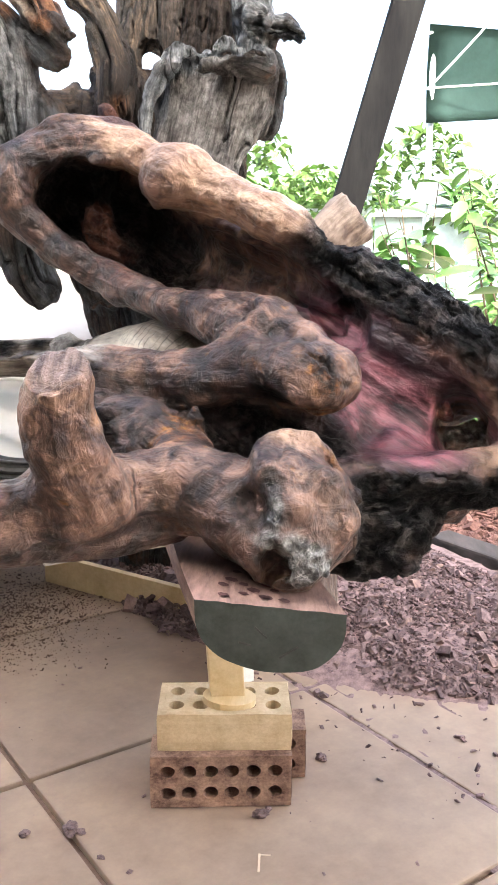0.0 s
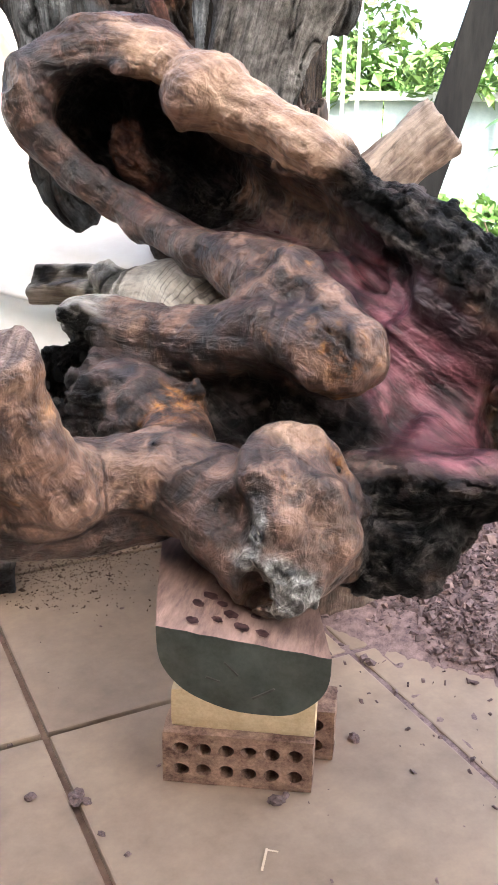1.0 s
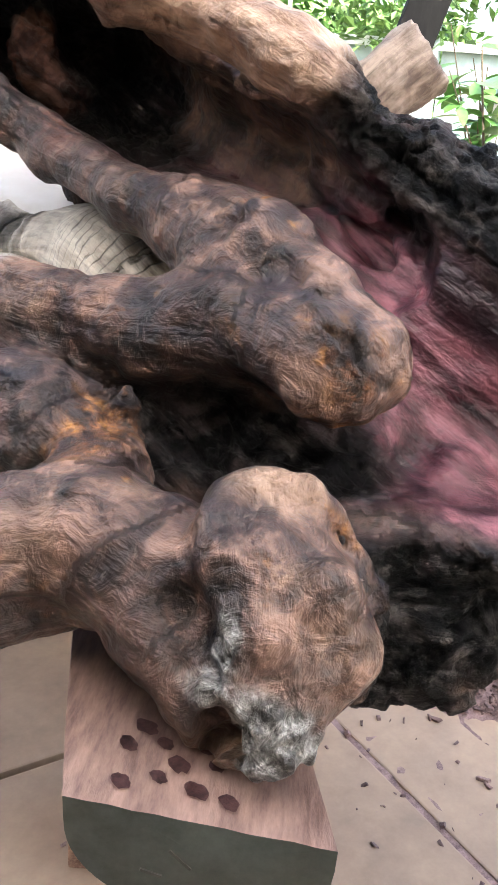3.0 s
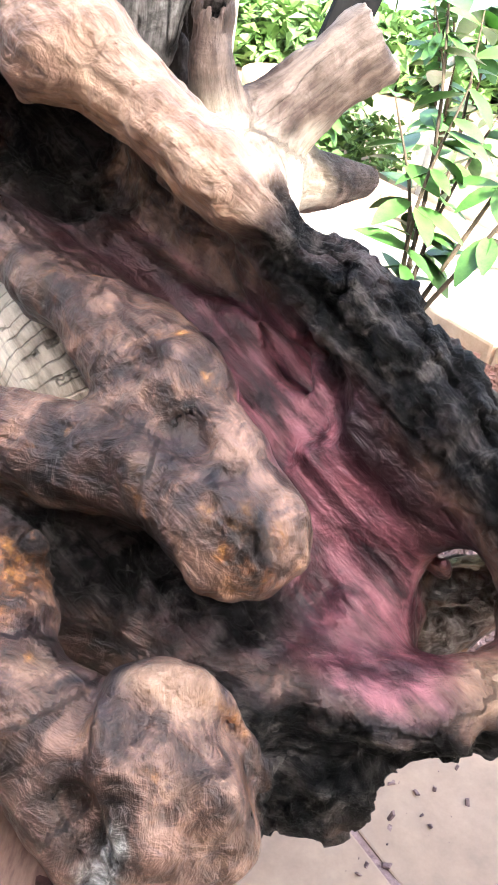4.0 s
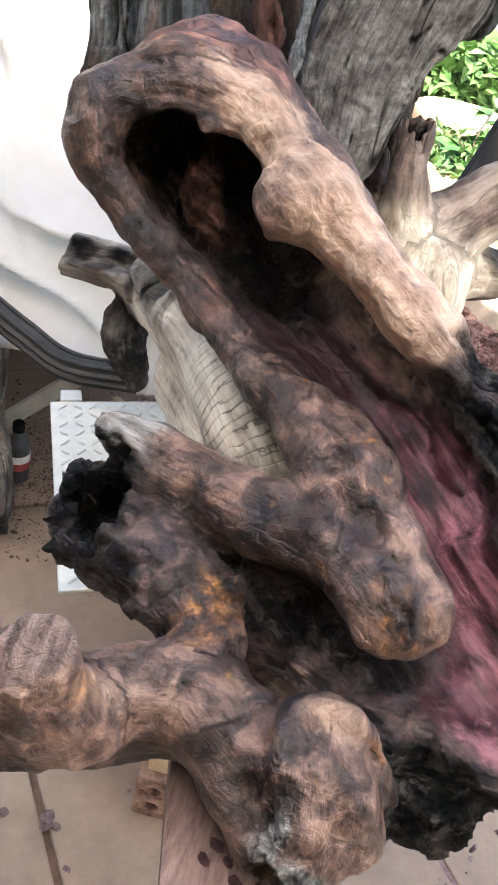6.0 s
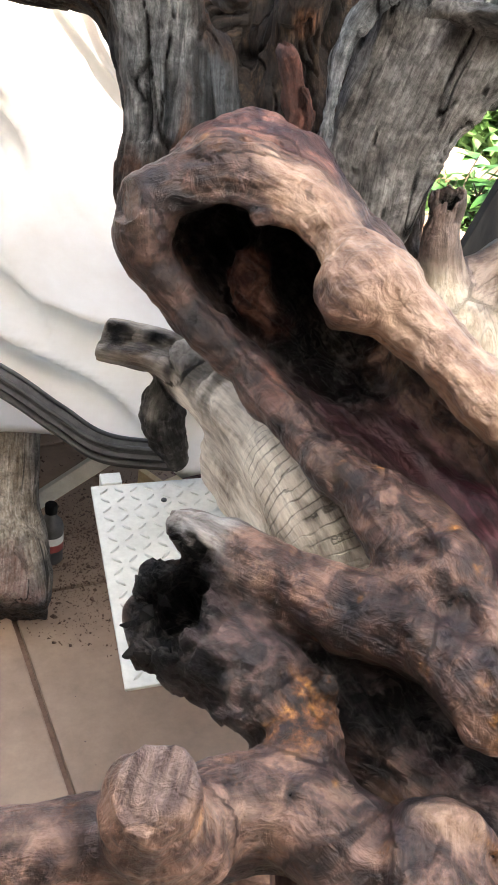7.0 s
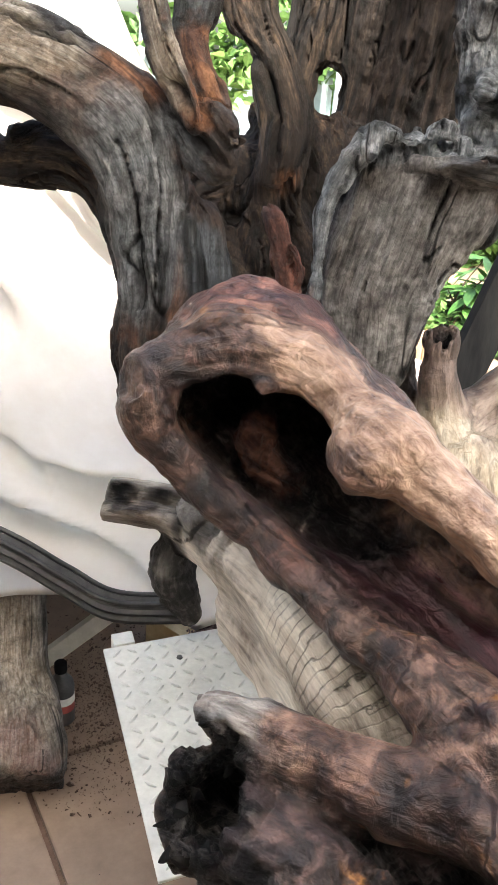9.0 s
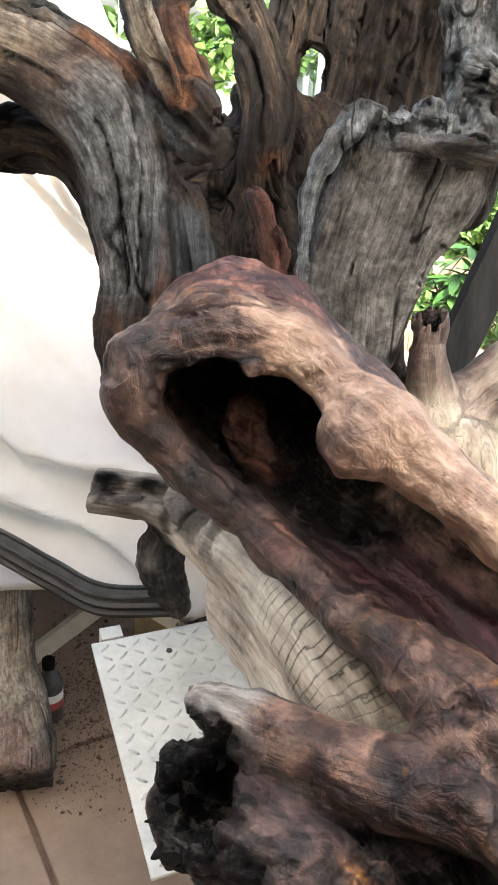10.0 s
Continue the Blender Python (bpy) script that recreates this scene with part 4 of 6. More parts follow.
c.zone("red", [(-0.21, 1.57, 0.985, 0.022), (-0.19, 1.56, 0.95, 0.024), (-0.17, 1.565, 0.915, 0.02)], 0.02, 0.75, 0.02)
c.zone("red", [(-0.29, 1.60, 1.15, 0.03), (-0.23, 1.62, 1.165, 0.04), (-0.16, 1.60, 1.13, 0.025)], 0.035, 0.85, 0.03)
c.zone("red", [(-0.15, 1.46, 0.885, 0.012), (-0.13, 1.44, 0.88, 0.01)], 0.02, 0.6, 0.02)
c.zone("maroon", [(0.14, 1.17, 0.66, 0.015), (0.24, 1.14, 0.665, 0.02), (0.34, 1.135, 0.675, 0.015)], 0.03, 0.6, 0.03)
# upper channel floor darkened in colour as well, carrying on that painted shade
c.zone("maroon", [(-0.1, 1.5, 0.86, 0.03), (-0.02, 1.46, 0.84, 0.03), (0.06, 1.41, 0.83, 0.02)], 0.04, 0.8, 0.03)
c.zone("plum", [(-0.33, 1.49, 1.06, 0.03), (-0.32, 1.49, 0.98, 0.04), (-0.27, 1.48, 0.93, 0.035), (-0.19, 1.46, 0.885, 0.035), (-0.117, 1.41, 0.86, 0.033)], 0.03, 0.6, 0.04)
def near_bulb(p):
    return np.exp(-((p - np.array((0.14, 1.0, 0.62))) ** 2).sum(1) / 0.01)


c.roughen(0.009, 17, 2, 31, near_bulb)
c.roughen(0.008, 13, 2, 3).roughen(0.005, 30, 2, 9)
c.roughen(0.012, 20, 2, 4, lambda p: c.weight(p, "char"))


def root_relief(p, g, z, seam):
    """Grooves along the grain, pits, and flaking plates where it burnt."""
    calm = 1 - 0.75 * z["pink"]
    bare = 1 - z["char"]
    out = seam * 0.0035 * (0.24 - np.abs(grit(g, 44, 2, 2))) + seam * 0.0016 * (0.24 - np.abs(grit(g, 120, 2, 45)))
    out += calm * bare * (0.006 * grit(p, 30, 3, 43) - 0.008 * np.clip(grit(p, 46, 2, 41) - 0.36, 0, 1))
    out += z["tan"] * seam * 0.0022 * (0.24 - np.abs(grit(g * np.array((1, 1, 3.0)), 70, 2, 61)))
    plate = steps_of(grit(p, 24, 3, 71) + 0.5 * grit(g, 30, 2, 6), 4.0)
    out += z["char"] * (0.022 * plate - 0.007 * np.clip(0.09 - np.abs(grit(g, 34, 2, 73)), 0, 1) / 0.09 + 0.0025 * grit(p, 110, 2, 8))
    out += z["pink"] * 0.007 * (0.25 - np.abs(grit(g * np.array((1, 1, 0.4)), 30, 2, 91)))
    out += z["fibre"] * (0.012 * (0.22 - np.abs(grit(p, 58, 2, 95))) + 0.005 * grit(p, 120, 1, 96))
    out += z["sawn"] * 0.0008 * grit(p * np.array((1, 0.2, 0.2)), 260, 1, 3)
    return out * (1 - 0.8 * z["sawn"])


root_parts = c.skin("root_body", M_ROOT, root, "red-brown polished root wood with pink channel, burnt rim and hollows painted dark", root_relief, (("pink", "maroon"), (-0.25, 1.56, 0.98), (0.3, 1.16, 0.68)))


def splinter(base, way, length, width, seed):
    """A bent, tapering sliver with a torn tip."""
    b = bmesh.new()
    way = Vector(way).normalized()
    side = way.orthogonal().normalized()
    side = Matrix.Rotation(seed * 1.7, 3, way) @ side
    over = way.cross(side)
    rows = []
    for i in range(5):
        t = i / 4
        w = width * (1 - 0.85 * t ** 1.3)
        mid = Vector(base) + way * length * t + side * 0.25 * length * t * t * noise.noise((seed, 1, 0)) + over * 0.3 * length * t * t * noise.noise((seed, 5, 3))
        rows.append([b.verts.new(mid + side * w * x + over * w * y) for x, y in ((-1, -0.3), (0.1, -0.55), (1, 0.2 * noise.noise((seed, i, 2))), (-0.1, 0.5))])
    for r0, r1 in zip(rows[:-1], rows[1:]):
        for k in range(4):
            b.faces.new((r0[k], r0[(k + 1) % 4], r1[(k + 1) % 4], r1[k]))
    b.faces.new(rows[-1])
    b.faces.new(rows[0][::-1])
    return b


E1, E2 = Vector((0.9, 0.1, 0.43)), Vector((0.25, 0.75, 0.6))
out = E1.cross(E2).normalized()
burnt_cup = next(o for o in root_parts if o.name.startswith("burnt_cup"))
rim_rnd = random.Random(3)
for k in range(8):
    a = 1.8 + 3.6 * (k + rim_rnd.uniform(-0.4, 0.4)) / 7
    edge = E1 * math.cos(a) + E2 * math.sin(a)
    at = Vector((-0.176, 1.231, 0.68)) + edge * rim_rnd.uniform(0.043, 0.052)
    way = out * (-0.8 if out.z < 0 else 0.8) + edge * rim_rnd.uniform(-0.1, 0.6) + Vector((rim_rnd.uniform(-0.4, 0.4), 0, rim_rnd.uniform(-0.3, 0.3)))
    part("burnt_splinter", splinter(at, way, rim_rnd.uniform(0.012, 0.024), rim_rnd.uniform(0.009, 0.016), k), M_CHAR, burnt_cup)


# ---- half log under the bulb ----
half_log = thing("half_log", "split half log with pink top and dark sealed end", "log")
HL = Matrix.Translation((0.115, 0.905, 0.538)) @ Matrix(((0.97, -0.25, 0, 0), (0.0, 0.968, 0, 0), (-0.08, 0, 1, 0), (0, 0, 0, 1)))


def log_ring(s, n=36, shrink=1.0):
    pts = []
    for i in range(n):
        a = math.pi * i / (n - 1)
        x = 0.086 * math.cos(a) * shrink
        z = -0.076 * math.sin(a) ** 0.62 * shrink
        w = 1 + 0.05 * noise.noise((x * 20, s * 4, z * 20))
        pts.append(Vector((x * w, s, z * w)))
    for i in range(1, 12):
        x = -0.086 + 0.172 * i / 12
        pts.append(Vector((x * shrink, s, 0.0015 * noise.noise((x * 60, s * 9, 0)))))
    return pts


bm = bmesh.new()
rows = [[bm.verts.new(HL @ p) for p in log_ring(0.5 * i / 30)] for i in range(31)]
for a, b in zip(rows[:-1], rows[1:]):
    for i in range(len(a)):
        j = (i + 1) % len(a)
        bm.faces.new((a[i], a[j], b[j], b[i]))
bm.faces.new(rows[-1])
bmesh.ops.recalc_face_normals(bm, faces=bm.faces)
half_body = part("log_body", bm, M_SAWN, half_log, "pink sawn timber", "", False)
bm = bmesh.new()
rings = [[bm.verts.new(HL @ (p + Vector((0, -0.0015 * (1 - k), -0.024 * (1 - k))))) for p in log_ring(0.0, 36, k)] for k in (0.25, 0.5, 0.75, 0.97, 1.0)]
for a, b in zip(rings[:-1], rings[1:]):
    for i in range(len(a)):
        j = (i + 1) % len(a)
        bm.faces.new((a[i], a[j], b[j], b[i]))
bm.faces.new(rings[0])
bmesh.ops.recalc_face_normals(bm, faces=bm.faces)
sealed_end = part("sealed_end", bm, M_GREEN, half_log, "green-black sealed end grain with cracks")


def blot_disc(radius, seed, m):
    b = bmesh.new()
    ring = []
    for k in range(18):
        a = 2 * math.pi * k / 18
        r = radius * (1 + 0.35 * noise.noise((2 * math.cos(a), 2 * math.sin(a), seed)))
        ring.append(b.verts.new(m @ Vector((r * math.cos(a), r * math.sin(a), 0.001))))
    b.faces.new(ring)
    bmesh.ops.solidify(b, geom=b.faces[:], thickness=0.0016)
    return b


for k, (x, y, r) in enumerate(((0.02, 0.045, 7), (0.045, 0.05, 5), (0.0, 0.075, 7), (0.03, 0.085, 6), (0.012, 0.062, 5), (-0.014, 0.055, 6), (0.012, 0.105, 5), (0.05, 0.02, 6), (0.03, 0.025, 7), (0.005, 0.03, 5), (-0.02, 0.02, 6), (0.04, 0.066, 6))):
    part("drill_spot", blot_disc(r * 0.0011, k * 3.7, HL @ Matrix.Translation((x - 0.03, y, 0.0008))), M_SPOT, half_body, "dark purple drill stain")
for x, y, ln, turn in ((-0.012, -0.03, 0.018, 40), (0.02, -0.05, 0.026, -35), (-0.03, -0.045, 0.014, 10)):
    bm = box(bmesh.new(), (-ln / 2, -0.0012, -0.001), (ln / 2, 0.0, 0.001), HL @ Matrix.Translation((x, -0.001, y)) @ Matrix.Rotation(radians(turn), 4, "Y"))
    part("end_crack", bm, M_RUBBER, sealed_end, "black drying crack")


# ---- bricks and props ----
def cored_brick(name, label, material, nx, ny, m, hole=0.013):
    """A brick 230 x 110 x 76 with rows of core holes through its 230 x 110 face (+z)."""
    b = bmesh.new()
    lx, ly, lz = 0.23, 0.11, 0.076
    mx, my = 0.012, 0.01
    cw, ch = (lx - 2 * mx) / nx, (ly - 2 * my) / ny
    n = 16
    for ix in range(nx):
        for iy in range(ny):
            cx, cy = -lx / 2 + mx + cw * (ix + 0.5), -ly / 2 + my + ch * (iy + 0.5)
            sq, ci, dp = [], [], []
            for k in range(n):
                a = 2 * math.pi * (k + 0.5) / n
                dx, dy = math.cos(a), math.sin(a)
                f = 1 / max(abs(dx), abs(dy))
                wob = 1 + 0.12 * noise.noise((cx * 50 + dx, cy * 50 + dy, nx))
                sq.append(b.verts.new((cx + dx * f * cw / 2, cy + dy * f * ch / 2, lz)))
                ci.append(b.verts.new((cx + dx * hole * wob, cy + dy * hole * wob, lz)))
                dp.append(b.verts.new((cx + dx * hole * 0.9, cy + dy * hole * 0.9, lz - 0.055)))
            for k in range(n):
                j = (k + 1) % n
                b.faces.new((sq[k], sq[j], ci[j], ci[k]))
                b.faces.new((ci[k], ci[j], dp[j], dp[k]))
                if abs(sq[k].co.x - sq[j].co.x) > 1e-6 and abs(sq[k].co.y - sq[j].co.y) > 1e-6:
                    corner = b.verts.new((cx + math.copysign(cw / 2, sq[k].co.x + sq[j].co.x - 2 * cx), cy + math.copysign(ch / 2, sq[k].co.y + sq[j].co.y - 2 * cy), lz))
                    b.faces.new((sq[k], corner, sq[j]))
            b.faces.new(dp)
    x0, x1, y0, y1 = -lx / 2, lx / 2, -ly / 2, ly / 2
    for (a0, a1, b0, b1) in ((x0, x1, y0, y0 + my), (x0, x1, y1 - my, y1), (x0, x0 + mx, y0 + my, y1 - my), (x1 - mx, x1, y0 + my, y1 - my)):
        b.faces.new([b.verts.new(q) for q in ((a0, b0, lz), (a1, b0, lz), (a1, b1, lz), (a0, b1, lz))])
    for q in (((x0, y0), (x1, y0)), ((x1, y0), (x1, y1)), ((x1, y1), (x0, y1)), ((x0, y1), (x0, y0))):
        (ax, ay), (bx, by) = q
        st = 10
        for k in range(st):
            for l in range(4):
                f0, f1, z0, z1 = k / st, (k + 1) / st, lz * l / 4, lz * (l + 1) / 4
                pa, pb = (ax + (bx - ax) * f0, ay + (by - ay) * f0), (ax + (bx - ax) * f1, ay + (by - ay) * f1)
                b.faces.new([b.verts.new(w) for w in ((*pa, z0), (*pb, z0), (*pb, z1), (*pa, z1))])
    b.faces.new([b.verts.new(w) for w in ((x0, y0, 0), (x0, y1, 0), (x1, y1, 0), (x1, y0, 0))])
    bmesh.ops.remove_doubles(b, verts=b.verts, dist=1e-5)
    bmesh.ops.recalc_face_normals(b, faces=b.faces)
    for v in b.verts:
        edge = (abs(abs(v.co.x) - lx / 2) < 1e-4) + (abs(abs(v.co.y) - ly / 2) < 1e-4) + (v.co.z < 1e-4 or v.co.z > lz - 1e-4)
        r = Vector((noise.noise(v.co * 60), noise.noise(v.co * 60 + Vector((9, 0, 0))), noise.noise(v.co * 60 + Vector((0, 9, 0)))))
        v.co += r * (0.0022 if edge > 1 else 0.0008)
        if edge > 1:
            v.co.x *= 0.985
            v.co.y *= 0.97
    ob = part(name, b, material)
    ob.matrix_world = m
    return tagged(ob, label, "brick", "bricks propping the log")


cored_brick("brick", "red-brown cored brick standing on its edge on the paving", M_RED, 6, 2, pose(0.019, 1.415, 0.049, 90, 0, 5) @ Matrix.Diagonal((1.05, 0.87, 1, 1)), 0.0125)
cored_brick("brick", "orange-pink cored brick standing behind another brick", M_RED, 5, 2, pose(0.052, 1.505, 0.049, 90, 0, 3) @ Matrix.Diagonal((1, 0.87, 1, 1)), 0.0125)
cored_brick("brick", "cream cored brick lying flat on the lower bricks", M_CREAM, 5, 2, pose(0.026, 1.415, 0.097, 0, 0, 4) @ Matrix.Diagonal((1, 1.1, 0.87, 1)), 0.0135)

bm = box(bmesh.new(), (-0.03, -0.018, 0), (0.03, 0.018, 0.295), pose(0.03, 1.415, 0.169, 6, -4, 10), 0.003)
tagged(part("timber_prop", bm, M_PINE), "short pale pine block propping the half log on a brick", "prop")
bm = bmesh.new()
bmesh.ops.create_cone(bm, cap_ends=True, segments=20, radius1=0.042, radius2=0.042, depth=0.012, matrix=pose(0.035, 1.40, 0.170, 4, 3, 0) @ Matrix.Diagonal((1.1, 0.75, 1, 1)))
tagged(part("wood_wedge", bm, M_PINE), "flat rounded offcut of pale pine lying on a brick", "wedge")

# pine tray on the paving behind
tray = thing("pine_frame", "long pale pine board frame lying on the paving", "board")
TR = Matrix.Translation((-0.571, 2.397, 0)) @ Matrix.Rotation(math.atan2(-0.281, 0.474), 4, "Z")
part("front_board", box(bmesh.new(), (0, 0, 0), (0.62, 0.02, 0.085), TR, 0.002), M_PINE, tray)
part("side_board", box(bmesh.new(), (0.6, 0.02, 0), (0.62, 0.3, 0.085), TR, 0.002), M_PINE, tray)
part("base_panel", box(bmesh.new(), (0.0, 0.02, 0.002), (0.6, 0.3, 0.012), TR), M_PINE, tray)


# ---- checker-plate stand ----
PL = Matrix.Translation((-0.487, 1.79, 0.43)) @ Matrix(((0.846, 0.448, 0, 0), (0.533, -0.894, 0, 0), (0, 0, 1, 0), (0, 0, 0, 1))) @ Matrix.Diagonal((1, 1, 1, 1))
stand = thing("steel_stand", "white steel stand with a tread-plate top", "stand")
tread_plate = part("tread_plate", box(bmesh.new(), (0, 0, -0.006), (0.5, 0.507, 0), PL, 0.002), M_PLATE, stand)
bm = bmesh.new()
bmesh.ops.create_icosphere(bm, subdivisions=1, radius=1, matrix=Matrix.Diagonal((0.013, 0.0034, 0.0018, 1)))
for f in bm.faces:
    f.smooth = True
bar = bpy.data.meshes.new("tread_bar")
bm.to_mesh(bar)
bm.free()
bar.materials.append(M_PLATE)
for i in range(17):
    for j in range(17):
        o = new("tread_bar", bar)
        o.parent = tread_plate
        o.matrix_world = PL @ Matrix.Translation((0.022 + i * 0.0285, 0.022 + j * 0.029, 0.0008)) @ Matrix.Rotation(radians(45 if (i + j) % 2 else -45), 4, "Z")
part("pedestal", box(bmesh.new(), (0.44, 0.22, -0.43), (0.5, 0.28, -0.006), PL, 0.003), M_PLATE, stand)
part("rail", box(bmesh.new(), (0.02, 0.02, -0.03), (0.48, 0.05, -0.006), PL, 0.002), M_PLATE, stand)
part("rail", box(bmesh.new(), (0.3, 0.05, -0.03), (0.33, 0.49, -0.006), PL, 0.002), M_PLATE, stand)
bm = bmesh.new()
bmesh.ops.create_cone(bm, cap_ends=True, segments=14, radius1=0.006, radius2=0.005, depth=0.004, matrix=Matrix.Translation((-0.347, 1.802, 0.431)))
part("bolt", bm, M_RUBBER, stand, "dark bolt head")
part("corner_lug", box(bmesh.new(), (0.02, -0.035, -0.05), (0.06, 0.0, 0.004), PL, 0.002), M_PLATE, stand)


# ---- bleached log behind ----
pale_log = thing("pale_log", "bleached cream root log with a hollow broken stub", "log")
c = Clay((-0.62, 1.3, 0.1), (0.25, 2.1, 0.9), 0.006)
c.limb([(-0.356, 1.853, 0.672, 0.041), (-0.255, 1.75, 0.70, 0.055), (-0.145, 1.60, 0.73, 0.066), (-0.075, 1.49, 0.735, 0.074), (-0.02, 1.42, 0.715, 0.078), (0.02, 1.38, 0.67, 0.05)], 0.03)
c.limb([(-0.2, 1.72, 0.6, 0.07), (-0.12, 1.6, 0.61, 0.075), (-0.05, 1.5, 0.6, 0.08), (0.0, 1.44, 0.58, 0.07)], 0.05)
c.limb([(-0.1, 1.68, 0.6, 0.07), (-0.14, 1.9, 0.56, 0.08), (-0.16, 2.1, 0.55, 0.08)], 0.05)
# trough of the hollow stub, its knob, and a dark root going down
c.limb([(-0.27, 1.768, 0.703, 0.041), (-0.381, 1.831, 0.712, 0.039), (-0.54, 1.852, 0.70, 0.038)], 0.02, piece="hollow_stub")
c.limb([(-0.375, 1.803, 0.747, 0.024), (-0.44, 1.812, 0.742, 0.031), (-0.56, 1.826, 0.728, 0.033)], 0.004, True)
c.saw((-0.503, 1.85, 0.70), (-1, -0.1, 0.25), 0.12)
c.limb([(-0.293, 1.791, 0.698, 0.037), (-0.328, 1.788, 0.735, 0.032), (-0.34, 1.782, 0.76, 0.03)], 0.012, piece="hollow_stub")
c.saw((-0.338, 1.78, 0.752), (-0.25, -0.5, 0.82), 0.09)
c.limb([(-0.37, 1.84, 0.655, 0.026), (-0.378, 1.84, 0.583, 0.037), (-0.345, 1.85, 0.5, 0.024)], 0.02, piece="hollow_stub")
c.zone("char", [(-0.55, 1.824, 0.733, 0.026), (-0.44, 1.812, 0.744, 0.028), (-0.38, 1.806, 0.75, 0.02)], 0.008, 0.97, 0.008)
c.zone("plum", [(-0.52, 1.84, 0.69, 0.04), (-0.38, 1.83, 0.70, 0.04)], 0.03, 0.6, 0.03)
c.zone("char", [(-0.38, 1.84, 0.64, 0.03), (-0.37, 1.84, 0.48, 0.05)], 0.03, 0.92, 0.02)
c.zone("char", [(-0.34, 1.79, 0.715, 0.02), (-0.27, 1.73, 0.73, 0.008), (-0.22, 1.68, 0.74, 0.004)], 0.04, 0.75, 0.05)
c.zone("grey", [(-0.345, 1.775, 0.755, 0.025)], 0.02, 0.6, 0.01)
c.zone("crease", [(-0.1, 1.5, 0.76, 0.05), (-0.04, 1.43, 0.75, 0.07)], 0.05, 1.0, 0.02)
c.roughen(0.006, 13, 2, 2).roughen(0.002, 50, 2, 7)
c.skin("log_body", M_PALE, pale_log, "", lambda p, g, z, seam: seam * (0.006 * (0.5 - np.abs(grit(g, 26, 1, 4))) + 0.002 * grit(g, 110, 2, 2)) + z["char"] * 0.006 * grit(p, 60, 2, 5))


# ---- great weathered stump ----
stump = thing("driftwood_stump", "great weathered grey stump with hollows and broken slabs", "driftwood")
c = Clay((-1.0, 1.66, 0.0), (0.3, 2.62, 1.9), 0.0075)
# limb that rises from the ground and bends away
c.limb([(-0.39, 1.82, 0.86, 0.04), (-0.405, 1.80, 0.9, 0.045), (-0.416, 1.785, 1.017, 0.048), (-0.414, 1.795, 1.099, 0.052), (-0.425, 1.809, 1.179, 0.06), (-0.436, 1.82, 1.258, 0.068), (-0.468, 1.823, 1.326, 0.074), (-0.544, 1.814, 1.382, 0.066), (-0.64, 1.804, 1.413, 0.064), (-0.771, 1.801, 1.449, 0.068), (-1.1, 1.79, 1.54, 0.07)], 0.03, piece="stump_limb")
c.limb([(-0.37, 1.85, 0.95, 0.04), (-0.355, 1.84, 1.1, 0.045), (-0.365, 1.84, 1.2, 0.05)], 0.03, piece="stump_limb")
c.limb([(-0.47, 1.85, 1.2, 0.05), (-0.53, 1.865, 1.25, 0.043), (-0.589, 1.88, 1.265, 0.046), (-0.684, 1.884, 1.257, 0.037), (-0.828, 1.888, 1.263, 0.041), (-1.1, 1.9, 1.3, 0.05)], 0.03, piece="stump_limb")
c.limb([(-0.60, 1.9, 1.31, 0.03), (-0.65, 1.862, 1.30, 0.02)], 0.01, piece="stump_limb")
# split plank and torn flap at its shoulder
c.limb([(-0.352, 1.765, 1.335, 0.014), (-0.36, 1.758, 1.362, 0.02), (-0.398, 1.775, 1.42, 0.03), (-0.421, 1.788, 1.474, 0.034), (-0.439, 1.815, 1.536, 0.036), (-0.45, 1.84, 1.7, 0.04)], 0.008, flat=(0.75, 0.6, 0.2, 2.2), piece="split_plank")
c.limb([(-0.31, 1.801, 1.331, 0.01), (-0.358, 1.835, 1.394, 0.021), (-0.387, 1.855, 1.452, 0.026), (-0.38, 1.87, 1.50, 0.036), (-0.393, 1.9, 1.7, 0.045)], 0.01, piece="split_plank")
c.limb([(-0.37, 1.79, 1.345, 0.028), (-0.335, 1.783, 1.318, 0.046), (-0.318, 1.768, 1.297, 0.036)], 0.006, flat=(0.35, 1, 0.1, 3.4), piece="torn_flap")
for k in range(11):
    q = (-0.285 - 0.006 * abs(k - 5) + 0.016 * noise.noise((k * 1.7, 1, 2)), 1.71, 1.235 + 0.013 * k)
    c.limb([(*q, 0.006 + 0.01 * abs(noise.noise((k * 2.3, 0, 3)))), (q[0] + 0.01, 1.82, q[2], 0.01)], 0.003, True)
# deep crack below the flap
c.limb([(-0.353, 1.72, 1.34, 0.004), (-0.347, 1.735, 1.28, 0.006), (-0.35, 1.745, 1.2, 0.004), (-0.362, 1.74, 1.14, 0.002)], 0.004, True, flat=(0, 1, 0, 0.3))
c.limb([(-0.28, 1.88, 0.99, 0.055), (-0.272, 1.87, 0.9, 0.06), (-0.262, 1.87, 0.855, 0.05)], 0.03, piece="stump_limb")
for k in range(14):
    q = (-0.43 + 0.018 * k, 1.76 + 0.015 * (k % 3), 0.80 + 0.045 * noise.noise((k * 1.3, 0, 0)))
    c.limb([(*q, 0.018), (q[0], q[1] + 0.12, q[2] - 0.01, 0.02)], 0.004, True)
